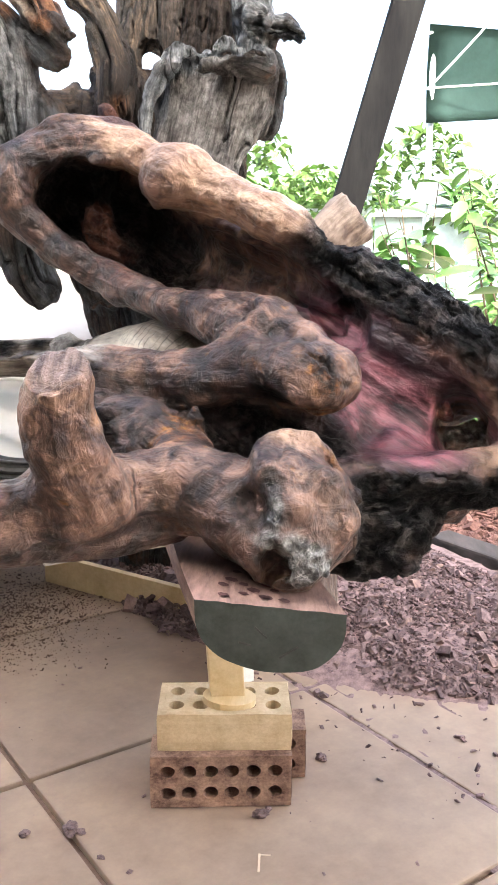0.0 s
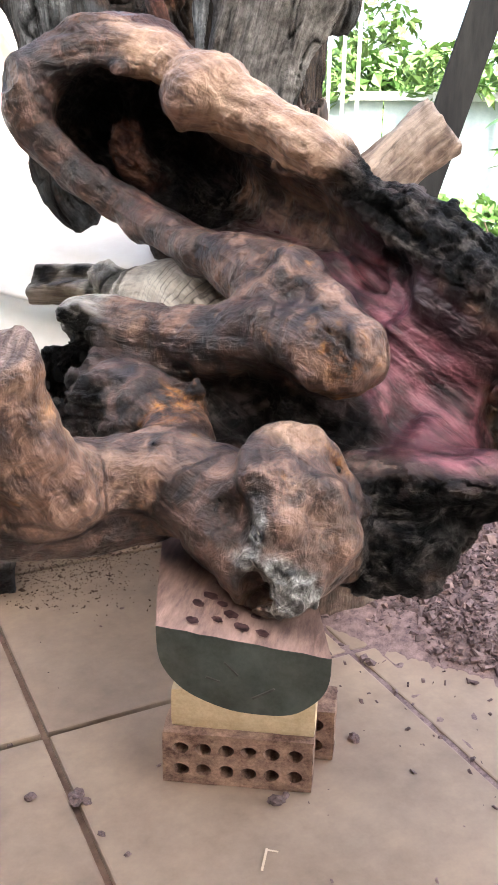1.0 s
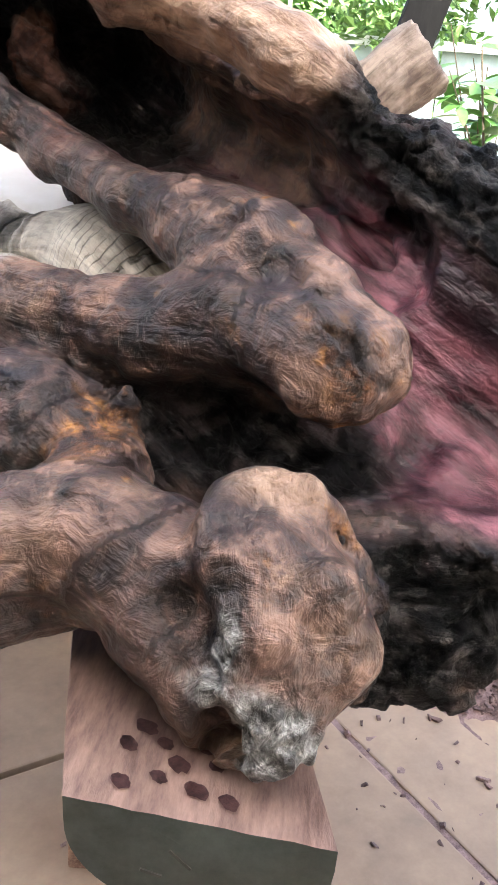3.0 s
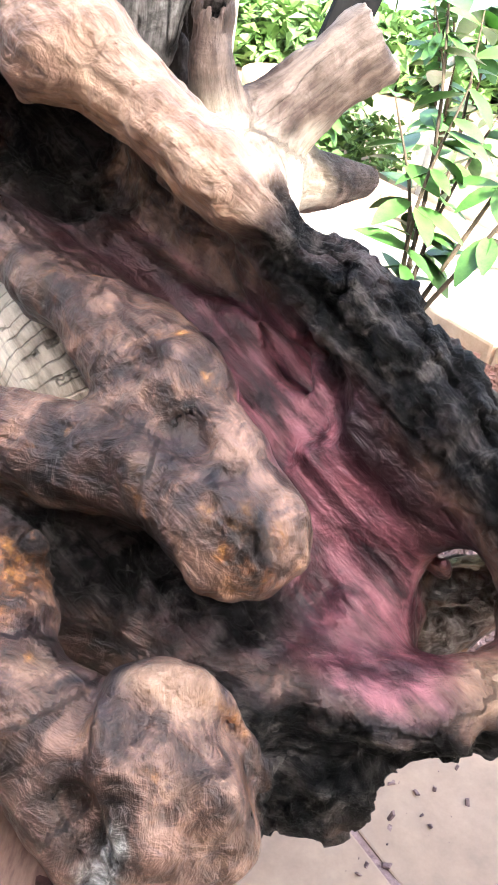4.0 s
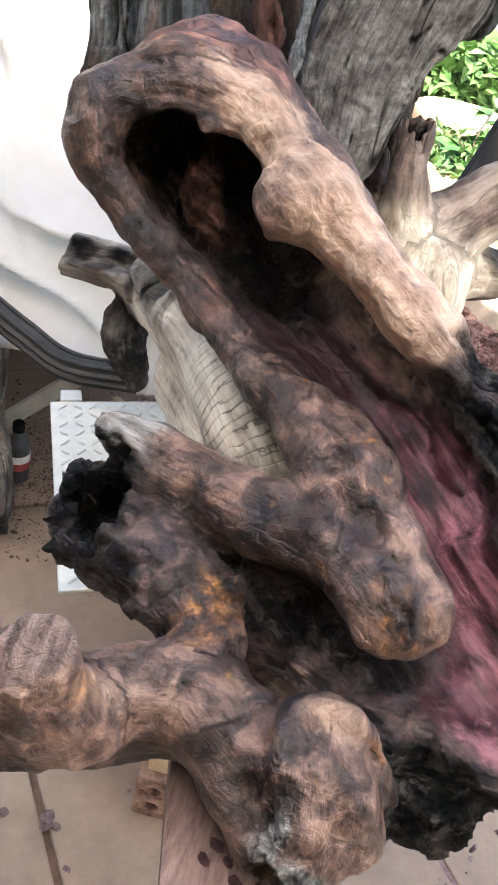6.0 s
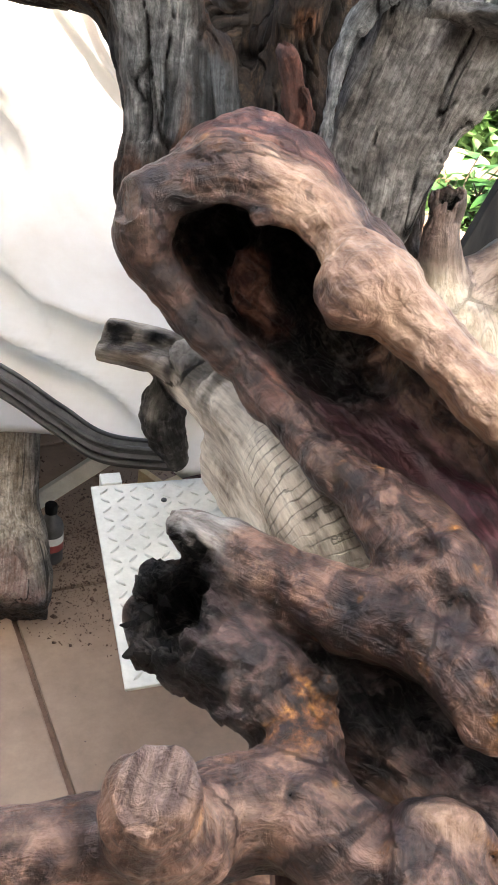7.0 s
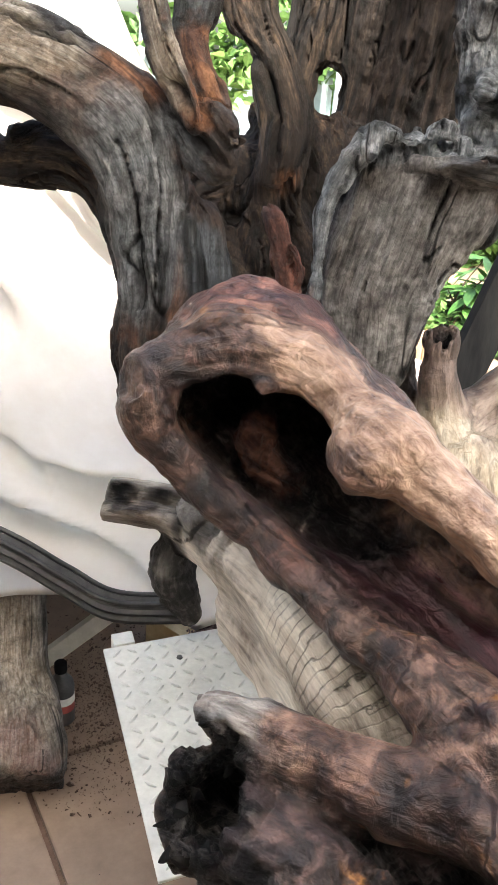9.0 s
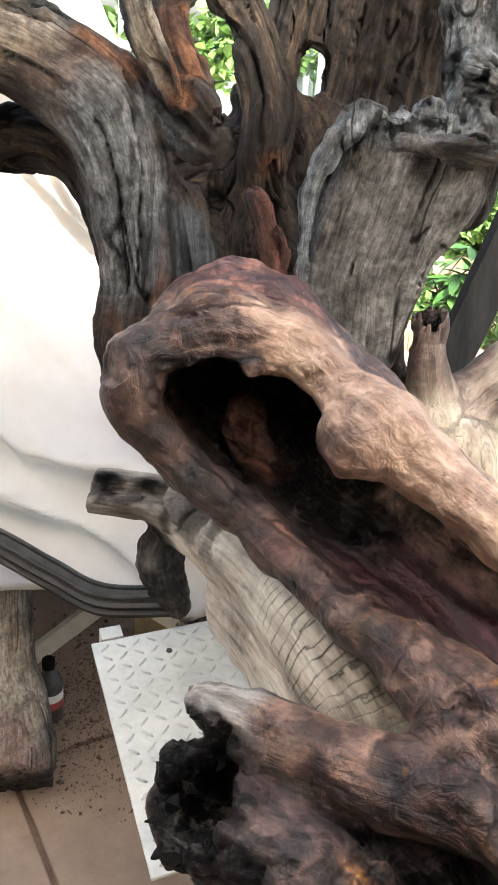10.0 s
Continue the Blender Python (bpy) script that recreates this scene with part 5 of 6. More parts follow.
# back of the hollow
c.limb([(-0.15, 2.5, 0.0, 0.22), (-0.16, 2.42, 0.5, 0.2), (-0.2, 2.28, 0.85, 0.21), (-0.24, 2.22, 1.1, 0.22), (-0.26, 2.2, 1.2, 0.17)], 0.04, flat=(0, 1, 0, 2.0), piece="back_wall")
c.limb([(-0.17, 2.28, 1.1, 0.18), (-0.145, 2.3, 1.35, 0.17), (-0.11, 2.3, 1.65, 0.2), (-0.1, 2.3, 2.1, 0.24)], 0.04, flat=(0, 1, 0, 2.6), piece="back_wall")
for x, y, z, r in ((-0.33, 2.03, 1.06, 0.03), (-0.27, 2.06, 1.02, 0.035), (-0.3, 2.05, 1.12, 0.025), (-0.36, 2.02, 1.0, 0.03), (-0.22, 2.08, 1.1, 0.03)):
    c.limb([(x, y + 0.04, z - 0.07, r), (x, y, z, r), (x - 0.03, y + 0.05, z + 0.09, r * 0.8)], 0.012, piece="back_wall")
c.limb([(-0.265, 2.09, 1.15, 0.05), (-0.275, 2.07, 1.237, 0.044), (-0.272, 2.09, 1.335, 0.044), (-0.306, 2.103, 1.43, 0.043), (-0.345, 2.109, 1.505, 0.045), (-0.38, 2.146, 1.65, 0.05)], 0.03, piece="inner_column")
c.limb([(-0.42, 2.1, 1.0, 0.09), (-0.43, 2.08, 1.12, 0.085), (-0.42, 2.1, 1.2, 0.07), (-0.34, 2.13, 1.23, 0.06)], 0.04, flat=(0, 1, 0, 1.8), piece="back_wall")
c.limb([(-0.47, 2.12, 1.2, 0.06), (-0.42, 2.15, 1.262, 0.05), (-0.35, 2.15, 1.258, 0.05)], 0.03, piece="back_wall")
# broken slab with its curled lip and folded ledge
c.limb([(-0.16, 2.15, 0.7, 0.08), (-0.115, 1.99, 0.88, 0.065), (-0.087, 1.945, 0.983, 0.07), (-0.083, 1.96, 1.094, 0.092), (-0.055, 1.975, 1.203, 0.116), (-0.038, 1.99, 1.27, 0.125), (-0.035, 1.99, 1.3, 0.12)], 0.02, flat=(0.2, 1, 0, 2.8), piece="broken_slab")
for k in range(24):
    x = -0.2 + 0.3 * k / 23
    z = 1.335 - 0.75 * max(0, -0.1 - x) + 0.022 * noise.noise((x * 30, 0, 0)) - 0.35 * max(0, x - 0.03)
    r = 0.022 + 0.014 * noise.noise((x * 60, 2, 0))
    c.limb([(x, 1.93 + 0.012 * noise.noise((k * 1.9, 2, 2)), z + r, r), (x, 2.01, z + r + 0.01, r)], 0.005, True)
    c.limb([(x, 1.95, z + 0.065, 0.045), (x, 1.97, z + 0.17, 0.07)], 0.005, True)
    c.limb([(x, 2.03, z + 0.06, 0.05), (x, 2.03, z + 0.17, 0.07)], 0.005, True)
c.limb([(-0.18, 1.905, 1.062, 0.011), (-0.183, 1.935, 1.154, 0.014), (-0.171, 1.945, 1.253, 0.017), (-0.143, 1.95, 1.308, 0.019), (-0.097, 1.95, 1.342, 0.018), (-0.062, 1.945, 1.328, 0.015), (-0.023, 1.95, 1.345, 0.017), (0.012, 1.95, 1.343, 0.016)], 0.006, piece="curled_lip")
c.limb([(-0.13, 1.925, 1.275, 0.024), (-0.10, 1.92, 1.24, 0.014), (-0.10, 1.925, 1.19, 0.007)], 0.008, True)
c.limb([(-0.058, 1.918, 1.298, 0.02), (-0.01, 1.908, 1.305, 0.03), (0.04, 1.906, 1.302, 0.036), (0.072, 1.925, 1.295, 0.03)], 0.01, flat=(0, 0.5, 1, 1.5), piece="curled_lip")
c.limb([(-0.06, 1.9, 1.338, 0.006), (-0.02, 1.885, 1.335, 0.012), (0.035, 1.88, 1.34, 0.012)], 0.008, True)
c.limb([(-0.01, 1.885, 1.262, 0.012), (0.04, 1.875, 1.255, 0.022), (0.09, 1.88, 1.25, 0.024)], 0.01, True)
c.limb([(-0.075, 1.92, 1.27, 0.006), (-0.06, 1.91, 1.225, 0.009), (-0.085, 1.915, 1.17, 0.004)], 0.005, True)
# ragged column beside it
c.limb([(0.06, 2.02, 1.22, 0.05), (0.072, 2.0, 1.3, 0.05), (0.05, 2.015, 1.378, 0.05), (0.04, 2.029, 1.465, 0.056), (0.04, 2.05, 1.567, 0.066), (0.04, 2.079, 1.95, 0.075)], 0.012, piece="ragged_column")
c.limb([(0.05, 2.0, 1.40, 0.05), (0.115, 1.98, 1.385, 0.022), (0.148, 1.965, 1.365, 0.01)], 0.01, piece="ragged_column")
c.limb([(0.05, 1.94, 1.36, 0.008), (0.058, 1.945, 1.42, 0.012), (0.05, 1.95, 1.47, 0.008)], 0.006, True)
# red splinter standing in the hollow
c.limb([(-0.205, 1.875, 1.06, 0.02), (-0.214, 1.872, 1.1, 0.019), (-0.229, 1.88, 1.149, 0.017), (-0.25, 1.89, 1.205, 0.014), (-0.262, 1.9, 1.215, 0.01)], 0.006, piece="splinter")
c.limb([(-0.2, 1.87, 1.12, 0.008), (-0.205, 1.865, 1.15, 0.01), (-0.22, 1.87, 1.17, 0.008)], 0.006, piece="splinter")
# hole through the back
c.limb([(-0.196, 1.95, 1.375, 0.022), (-0.251, 2.6, 1.36, 0.034)], 0.006, True)
c.limb([(-0.194, 1.95, 1.405, 0.022), (-0.251, 2.6, 1.40, 0.032)], 0.006, True)
for z in (1.33, 1.36, 1.40, 1.44):
    c.limb([(-0.318 - 0.25 * (z - 1.33), 1.93, z, 0.016 + 0.1 * (z - 1.33)), (-0.43 - 0.3 * (z - 1.33), 2.62, z - 0.03, 0.03 + 0.15 * (z - 1.33))], 0.006, True)


def near_crest(p):
    return np.exp(-((p[:, 2] - 1.33) / 0.05) ** 2) * (p[:, 1] < 2.03) * (p[:, 0] > -0.22)


def near_column(p):
    return np.exp(-((p[:, 0] - 0.05) / 0.08) ** 2) * (p[:, 1] < 2.1) * (p[:, 2] > 1.33)


c.roughen(0.014, 26, 2, 11, near_crest).roughen(0.014, 50, 2, 12, near_crest)
c.roughen(0.02, 24, 2, 14, near_column, True)
c.roughen(0.009, 7, 2, 1).roughen(0.006, 22, 2, 4)
c.zone("grey", [(-0.42, 1.75, 1.1, 0.0), (-0.45, 1.75, 1.3, 0.04), (-0.53, 1.75, 1.36, 0.03)], 0.07, 0.45, 0.06)
c.zone("grey", [(-0.1, 1.9, 0.95, 0.06), (-0.08, 1.92, 1.1, 0.09), (-0.05, 1.92, 1.2, 0.1)], 0.06, 0.9, 0.06)
c.zone("blue", [(-0.18, 1.9, 1.06, 0.012), (-0.183, 1.93, 1.154, 0.014), (-0.17, 1.94, 1.253, 0.016), (-0.14, 1.945, 1.31, 0.018), (-0.06, 1.945, 1.33, 0.02), (0.02, 1.94, 1.34, 0.03)], 0.018, 0.95, 0.012)
c.zone("blue", [(0.03, 1.97, 1.35, 0.04), (0.03, 1.98, 1.5, 0.05), (0.04, 1.98, 1.7, 0.06)], 0.04, 0.85, 0.05)
c.zone("blue", [(-0.40, 1.74, 1.12, 0.02), (-0.41, 1.75, 1.25, 0.04), (-0.46, 1.76, 1.33, 0.02)], 0.05, 0.6, 0.06)
c.zone("pale", [(-0.53, 1.74, 1.42, 0.015), (-0.6, 1.74, 1.44, 0.03), (-0.8, 1.74, 1.48, 0.04)], 0.05, 0.65, 0.03)
c.zone("pale", [(-0.36, 1.74, 1.365, 0.008), (-0.40, 1.755, 1.42, 0.02), (-0.43, 1.77, 1.5, 0.024), (-0.44, 1.79, 1.6, 0.03)], 0.02, 0.8, 0.03)
c.zone("rust", [(-0.35, 1.76, 1.19, 0.008), (-0.355, 1.755, 1.08, 0.010), (-0.37, 1.75, 1.0, 0.01)], 0.02, 0.75, 0.015)
c.zone("rust", [(-0.50, 1.76, 1.42, 0.004), (-0.46, 1.78, 1.41, 0.008), (-0.42, 1.79, 1.38, 0.004)], 0.022, 0.8, 0.01)
c.zone("rust", [(-0.345, 1.755, 1.35, 0.012), (-0.36, 1.77, 1.39, 0.008), (-0.33, 1.81, 1.37, 0.01), (-0.37, 1.83, 1.44, 0.016)], 0.018, 0.85, 0.015)
c.zone("rust", [(-0.25, 2.03, 1.245, 0.006)], 0.03, 0.9, 0.01)
# dark brown over the hollow's inner faces, standing in for shade inside it
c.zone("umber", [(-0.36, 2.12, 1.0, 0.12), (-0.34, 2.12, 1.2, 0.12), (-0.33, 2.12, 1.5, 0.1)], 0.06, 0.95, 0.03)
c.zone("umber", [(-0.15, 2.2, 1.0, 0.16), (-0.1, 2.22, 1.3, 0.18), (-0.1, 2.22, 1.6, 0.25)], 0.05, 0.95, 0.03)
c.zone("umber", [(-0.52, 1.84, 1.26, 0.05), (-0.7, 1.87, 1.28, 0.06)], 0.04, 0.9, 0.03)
c.zone("red", [(-0.2, 1.87, 1.06, 0.03), (-0.25, 1.88, 1.2, 0.03)], 0.02, 0.9, 0.01)
# deepest parts of the hollow painted blacker still, as shade
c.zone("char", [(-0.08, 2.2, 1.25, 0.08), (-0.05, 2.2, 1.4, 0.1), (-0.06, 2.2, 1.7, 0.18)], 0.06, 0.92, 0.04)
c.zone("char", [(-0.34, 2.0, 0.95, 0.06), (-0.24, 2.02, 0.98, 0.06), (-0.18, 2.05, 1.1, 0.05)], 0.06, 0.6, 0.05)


def stump_relief(p, g, z, seam):
    """Fibre ridges and drying cracks along the grain, flaked plates between them."""
    twist = g + 0.012 * grit(p, 9, 2, 3)[:, None]
    out = seam * (0.011 * (0.26 - np.abs(grit(twist, 14, 1, 2))) + 0.006 * (0.24 - np.abs(grit(twist, 36, 2, 5))) + 0.0025 * grit(twist, 110, 2, 9))
    crack = np.clip(0.07 - np.abs(grit(twist, 16, 1, 7)), 0, 1) / 0.07 * np.clip(grit(p, 7, 2, 15) * 3 + 0.6, 0, 1)
    crack = np.maximum(crack, 0.8 * np.clip(0.05 - np.abs(grit(twist, 34, 1, 27)), 0, 1) / 0.05 * (grit(p, 9, 2, 29) > 0.05)) * seam
    z["crack"] = crack.astype(np.float32)
    out -= 0.016 * crack
    out += 0.010 * steps_of(grit(p * np.array((1, 1, 0.45)), 20, 2, 21) + 0.35 * grit(twist, 40, 1, 8), 2.5)
    return out + (z["char"] + 0.6 * z["blue"]) * 0.007 * grit(p, 55, 2, 19)


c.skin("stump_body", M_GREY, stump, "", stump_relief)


# ---- pale forked stump behind the burnt rim ----
fork = thing("forked_stump", "bleached forked stump with a sawn flared limb", "driftwood")
c = Clay((-0.15, 1.75, 0.0), (0.5, 2.5, 1.2), 0.0085)
c.limb([(0.1, 2.05, 0.05, 0.16), (0.1, 2.02, 0.5, 0.12), (0.09, 1.99, 0.8, 0.1)], 0.04)
c.limb([(0.07, 1.98, 0.82, 0.07), (0.045, 1.95, 0.92, 0.038), (0.03, 1.94, 1.0, 0.028), (0.03, 1.94, 1.035, 0.031)], 0.03)
c.limb([(0.03, 1.928, 1.075, 0.022), (0.031, 1.939, 1.03, 0.0195), (0.034, 1.944, 0.985, 0.014)], 0.003, True)
c.limb([(-0.01, 1.99, 0.9, 0.03), (-0.02, 1.99, 0.98, 0.015)], 0.02)
c.limb([(0.1, 2.0, 0.85, 0.07), (0.17, 2.02, 0.92, 0.06), (0.24, 2.05, 0.99, 0.062), (0.30, 2.07, 1.04, 0.066)], 0.03, flat=(-0.3, 1, 0.1, 1.3))
c.saw((0.275, 2.065, 1.02), (0.8, 0.1, 0.55), 0.2)
c.limb([(0.12, 2.05, 0.8, 0.07), (0.22, 2.12, 0.78, 0.05), (0.3, 2.2, 0.77, 0.03)], 0.03)
# sunlit patch on the lower fork, painted as paler wood
c.zone("pale", [(0.06, 1.88, 0.86, 0.05), (0.1, 1.9, 0.76, 0.07), (0.2, 2.0, 0.8, 0.05)], 0.07, 1.0, 0.03)
c.zone("plum", [(0.03, 1.92, 1.05, 0.03), (0.035, 1.93, 0.97, 0.03)], 0.04, 0.6, 0.03)
c.zone("char", [(0.034, 1.945, 0.985, 0.017), (0.032, 1.94, 1.03, 0.021)], 0.006, 1.0, 0.0)
c.zone("char", [(0.22, 2.1, 0.83, 0.02), (0.3, 2.2, 0.77, 0.035)], 0.03, 0.6, 0.02)
c.zone("char", [(-0.02, 1.99, 0.93, 0.02), (-0.02, 1.99, 1.0, 0.02)], 0.02, 0.7, 0.01)
c.roughen(0.01, 15, 3, 1).roughen(0.004, 50, 2, 6)
c.skin("stump_body", M_FORK, fork, "", lambda p, g, z, seam: seam * (0.005 * (0.5 - np.abs(grit(g, 30, 2, 4))) + 0.002 * grit(g, 120, 2, 2)))


# ---- grey log and rubber strip at the stand ----
grey_log = thing("grey_log", "grey weathered log with a dark sawn end", "log")
c = Clay((-1.0, 1.6, -0.01), (-0.5, 2.3, 0.62), 0.008)
c.limb([(-0.775, 2.04, 0.40, 0.075), (-0.752, 1.976, 0.323, 0.073), (-0.73, 1.92, 0.228, 0.076), (-0.70, 1.87, 0.136, 0.096), (-0.69, 1.82, 0.044, 0.105), (-0.68, 1.79, -0.06, 0.105)], 0.03)
c.limb([(-0.66, 1.86, 0.17, 0.05), (-0.63, 1.83, 0.1, 0.045)], 0.03)
c.saw((-0.67, 1.78, 0.095), (0.25, -0.75, -0.45))
c.roughen(0.008, 14, 3, 1)
c.zone("char", [(-0.66, 1.75, 0.0, 0.07), (-0.68, 1.8, -0.02, 0.08)], 0.03, 0.8, 0.01)
c.zone("pink", [(-0.66, 1.80, 0.18, 0.03), (-0.63, 1.79, 0.13, 0.02)], 0.04, 0.5, 0.03)
c.zone("grey", [(-0.78, 2.0, 0.5, 0.15), (-0.72, 1.9, 0.2, 0.15)], 0.05, 0.9, 0.02)
c.zone("pale", [(-0.72, 1.88, 0.42, 0.08), (-0.67, 1.82, 0.2, 0.07)], 0.05, 0.65, 0.04)
c.skin("log_body", M_GREY, grey_log, "", lambda p, g, z, seam: 0.006 * (0.5 - np.abs(grit(g, 40, 2, 4))) + 0.003 * grit(g, 90, 2, 2) - 0.01 * np.clip(0.06 - np.abs(grit(g, 15, 1, 7)), 0, 1) / 0.06)

bm = bmesh.new()
centre = smoothed([(-1.1, 1.95, 0.60, 0), (-0.75, 1.9, 0.555, 0), (-0.6, 1.9, 0.49, 0), (-0.5, 1.9, 0.45, 0), (-0.36, 1.93, 0.45, 0)], 10)
RIB = ((-0.02, -0.024), (-0.028, -0.012), (-0.02, -0.006), (-0.028, 0.004), (-0.021, 0.01), (-0.019, 0.02), (-0.008, 0.017), (0.0, 0.026), (0.01, 0.018), (0.02, 0.018), (0.02, -0.022))
prev = None
for i, q in enumerate(centre):
    ring = [bm.verts.new((q[0], q[1] + dy, q[2] + dz)) for dy, dz in RIB]
    if prev:
        for k in range(11):
            bm.faces.new((prev[k], prev[(k + 1) % 11], ring[(k + 1) % 11], ring[k]))
    prev = ring
bmesh.ops.recalc_face_normals(bm, faces=bm.faces)
strip = thing("rubber_strip", "curved black rubber edging strip along the canvas hem", "strip")
part("strip_body", bm, M_RUBBER, strip)
for dy, dz in ((-0.02, 0.022), (0.016, 0.021)):
    bm = bmesh.new()
    prev = None
    for q in centre:
        ring = [bm.verts.new((q[0], q[1] + dy + 0.005 * math.cos(a * math.pi / 3), q[2] + dz + 0.005 * math.sin(a * math.pi / 3))) for a in range(6)]
        if prev:
            for k in range(6):
                bm.faces.new((prev[k], prev[(k + 1) % 6], ring[(k + 1) % 6], ring[k]))
        prev = ring
    bmesh.ops.recalc_face_normals(bm, faces=bm.faces)
    part("piping", bm, M_RUBBER, strip, "", "", True)

# ---- white canvas ----
bm = bmesh.new()
nu, nv = 170, 110
grid = []
for i in range(nu + 1):
    row = []
    for j in range(nv + 1):
        x, s = -2.6 + 2.3 * i / nu, j / nv
        fall = min(1.0, max(0.0, (x + 1.0) / 0.4))
        z = 0.42 + (1.3 - 0.5 * fall * fall * (3 - 2 * fall)) * s
        q = x * 1.1 + 0.9 * noise.noise((x * 1.2, s * 2.2, 4))
        y = 2.05 + 1.0 * s ** 1.15 + 0.05 * noise.noise((x * 2.2, s * 3, 1))
        for across, deep, seed in ((4.5, 0.13, 5), (8.0, 0.09, 9), (15.0, 0.02, 13)):
            y -= deep * (1 - min(1, 2.6 * abs(noise.noise((q * across * 0.22, (s + 0.22 * x) * across * 0.8, seed))))) ** 2
        y += 0.008 * noise.noise((x * 12, s * 12, 2))
        row.append(bm.verts.new((x, y, z)))
    grid.append(row)
for i in range(nu):
    for j in range(nv):
        bm.faces.new((grid[i][j], grid[i + 1][j], grid[i + 1][j + 1], grid[i][j + 1]))
bmesh.ops.solidify(bm, geom=bm.faces[:], thickness=0.004)
tagged(part("canvas_sheet", bm, M_CLOTH, None, "", "", True), "white canvas sheet draped in soft folds", "sheet")


# table under the canvas; its unseen top also darkens the floor
table = thing("trestle_table", "low table hidden under the white canvas", "table")
part("tabletop", box(bmesh.new(), (-2.6, 2.09, 0.38), (-0.42, 3.0, 0.41), Matrix(), 0.004), M_STEEL, table)
for x in (-0.6, -2.4):
    part("leg", box(bmesh.new(), (x, 2.86, -0.01), (x + 0.05, 2.91, 0.38), Matrix(), 0.003), M_PLATE, table)
# unseen panel, added to keep light from behind off the floor below
part("back_panel", box(bmesh.new(), (-2.6, 2.93, 0.0), (-0.42, 2.95, 0.38)), M_STEEL, table)
brace = look((-0.76, 2.12, 0.09), (-0.56, 2.12, 0.295))
part("brace", box(bmesh.new(), (-0.02, -0.018, -0.36), (0.02, 0.018, 0.0), brace, 0.002), M_PLATE, table, "white diagonal brace")


def lathe(profile, m, sides=24):
    """A body of rotation through (radius, height) pairs."""
    b = bmesh.new()
    rings = [[b.verts.new(m @ Vector((r * math.cos(2 * math.pi * k / sides), r * math.sin(2 * math.pi * k / sides), z))) for k in range(sides)] for r, z in profile]
    for r0, r1 in zip(rings[:-1], rings[1:]):
        for k in range(sides):
            b.faces.new((r0[k], r0[(k + 1) % sides], r1[(k + 1) % sides], r1[k]))
    b.faces.new(rings[0][::-1])
    b.faces.new(rings[-1])
    return b


bottle = thing("bottle", "small dark bottle with a white and red label on the paving", "bottle")
BT = pose(-0.675, 2.06, 0.0, 0, 0, 20)
part("bottle_body", lathe([(0.026, 0.0), (0.03, 0.004), (0.03, 0.10), (0.027, 0.112), (0.014, 0.128), (0.012, 0.14)], BT), M_RUBBER, bottle, "", "", True)
part("cap", lathe([(0.014, 0.138), (0.0145, 0.14), (0.0145, 0.16), (0.012, 0.163)], BT, 18), M_POST, bottle, "black cap")
paper = part("label", lathe([(0.0306, 0.06), (0.0306, 0.08)], BT), M_PLATE, bottle, "white paper label")
part("label_band", lathe([(0.0309, 0.04), (0.0309, 0.06)], BT), M_LABEL, paper, "red label band")


# ---- garden things ----
# leaning strut
bm = bmesh.new()
lean = look((0.0, 3.0, 0.0), (0.62, 3.02, 2.2))
box(bm, (-0.05, -0.05, -2.9), (0.05, 0.05, 0.0), lean, 0.004)
strut = thing("leaning_post", "dark weathered leaning timber post", "post")
part("post_body", bm, M_POST, strut)
# upright pipe
bm = bmesh.new()
bmesh.ops.create_cone(bm, cap_ends=True, segments=20, radius1=0.035, radius2=0.035, depth=2.6, matrix=Matrix.Translation((-0.331, 4.25, 1.25)))
tagged(part("pipe_post", bm, M_GALV, None, "", "", True), "pale galvanised steel pipe post", "post")
# planter rim
bm = bmesh.new()
prof = [(0.26, 0.0), (0.33, 0.06), (0.34, 0.16), (0.31, 0.18), (0.28, 0.16), (0.24, 0.08), (0.0, 0.07)]
prev = None
for k in range(33):
    a = 2 * math.pi * k / 32
    ring = [bm.verts.new((0.13 + r * math.cos(a), 7.3 + r * math.sin(a), z - 0.03)) for r, z in prof]
    if prev:
        for i in range(len(prof) - 1):
            bm.faces.new((prev[i], ring[i], ring[i + 1], prev[i + 1]))
    prev = ring
bmesh.ops.remove_doubles(bm, verts=bm.verts, dist=1e-4)
bmesh.ops.recalc_face_normals(bm, faces=bm.faces)
tagged(part("planter_bowl", bm, M_TERRA, None, "", "", True), "wide round terracotta planter bowl on the path", "planter")


def leaf_mesh(name, length, width, material):
    b = bmesh.new()
    rows = []
    for i in range(6):
        t = i / 5
        w = width * math.sin(math.pi * min(t * 0.92 + 0.06, 1)) ** 0.8 / 2
        zc = -0.25 * length * t * t
        rows.append([b.verts.new(q) for q in ((t * length, -w, zc + 0.12 * w), (t * length, 0, zc - 0.1 * w), (t * length, w, zc + 0.12 * w))])
    for a, c2 in zip(rows[:-1], rows[1:]):
        for k in (0, 1):
            b.faces.new((a[k], a[k + 1], c2[k + 1], c2[k]))
    me = bpy.data.meshes.new(name)
    for f in b.faces:
        f.smooth = True
    b.to_mesh(me)
    b.free()
    me.materials.append(material)
    return me


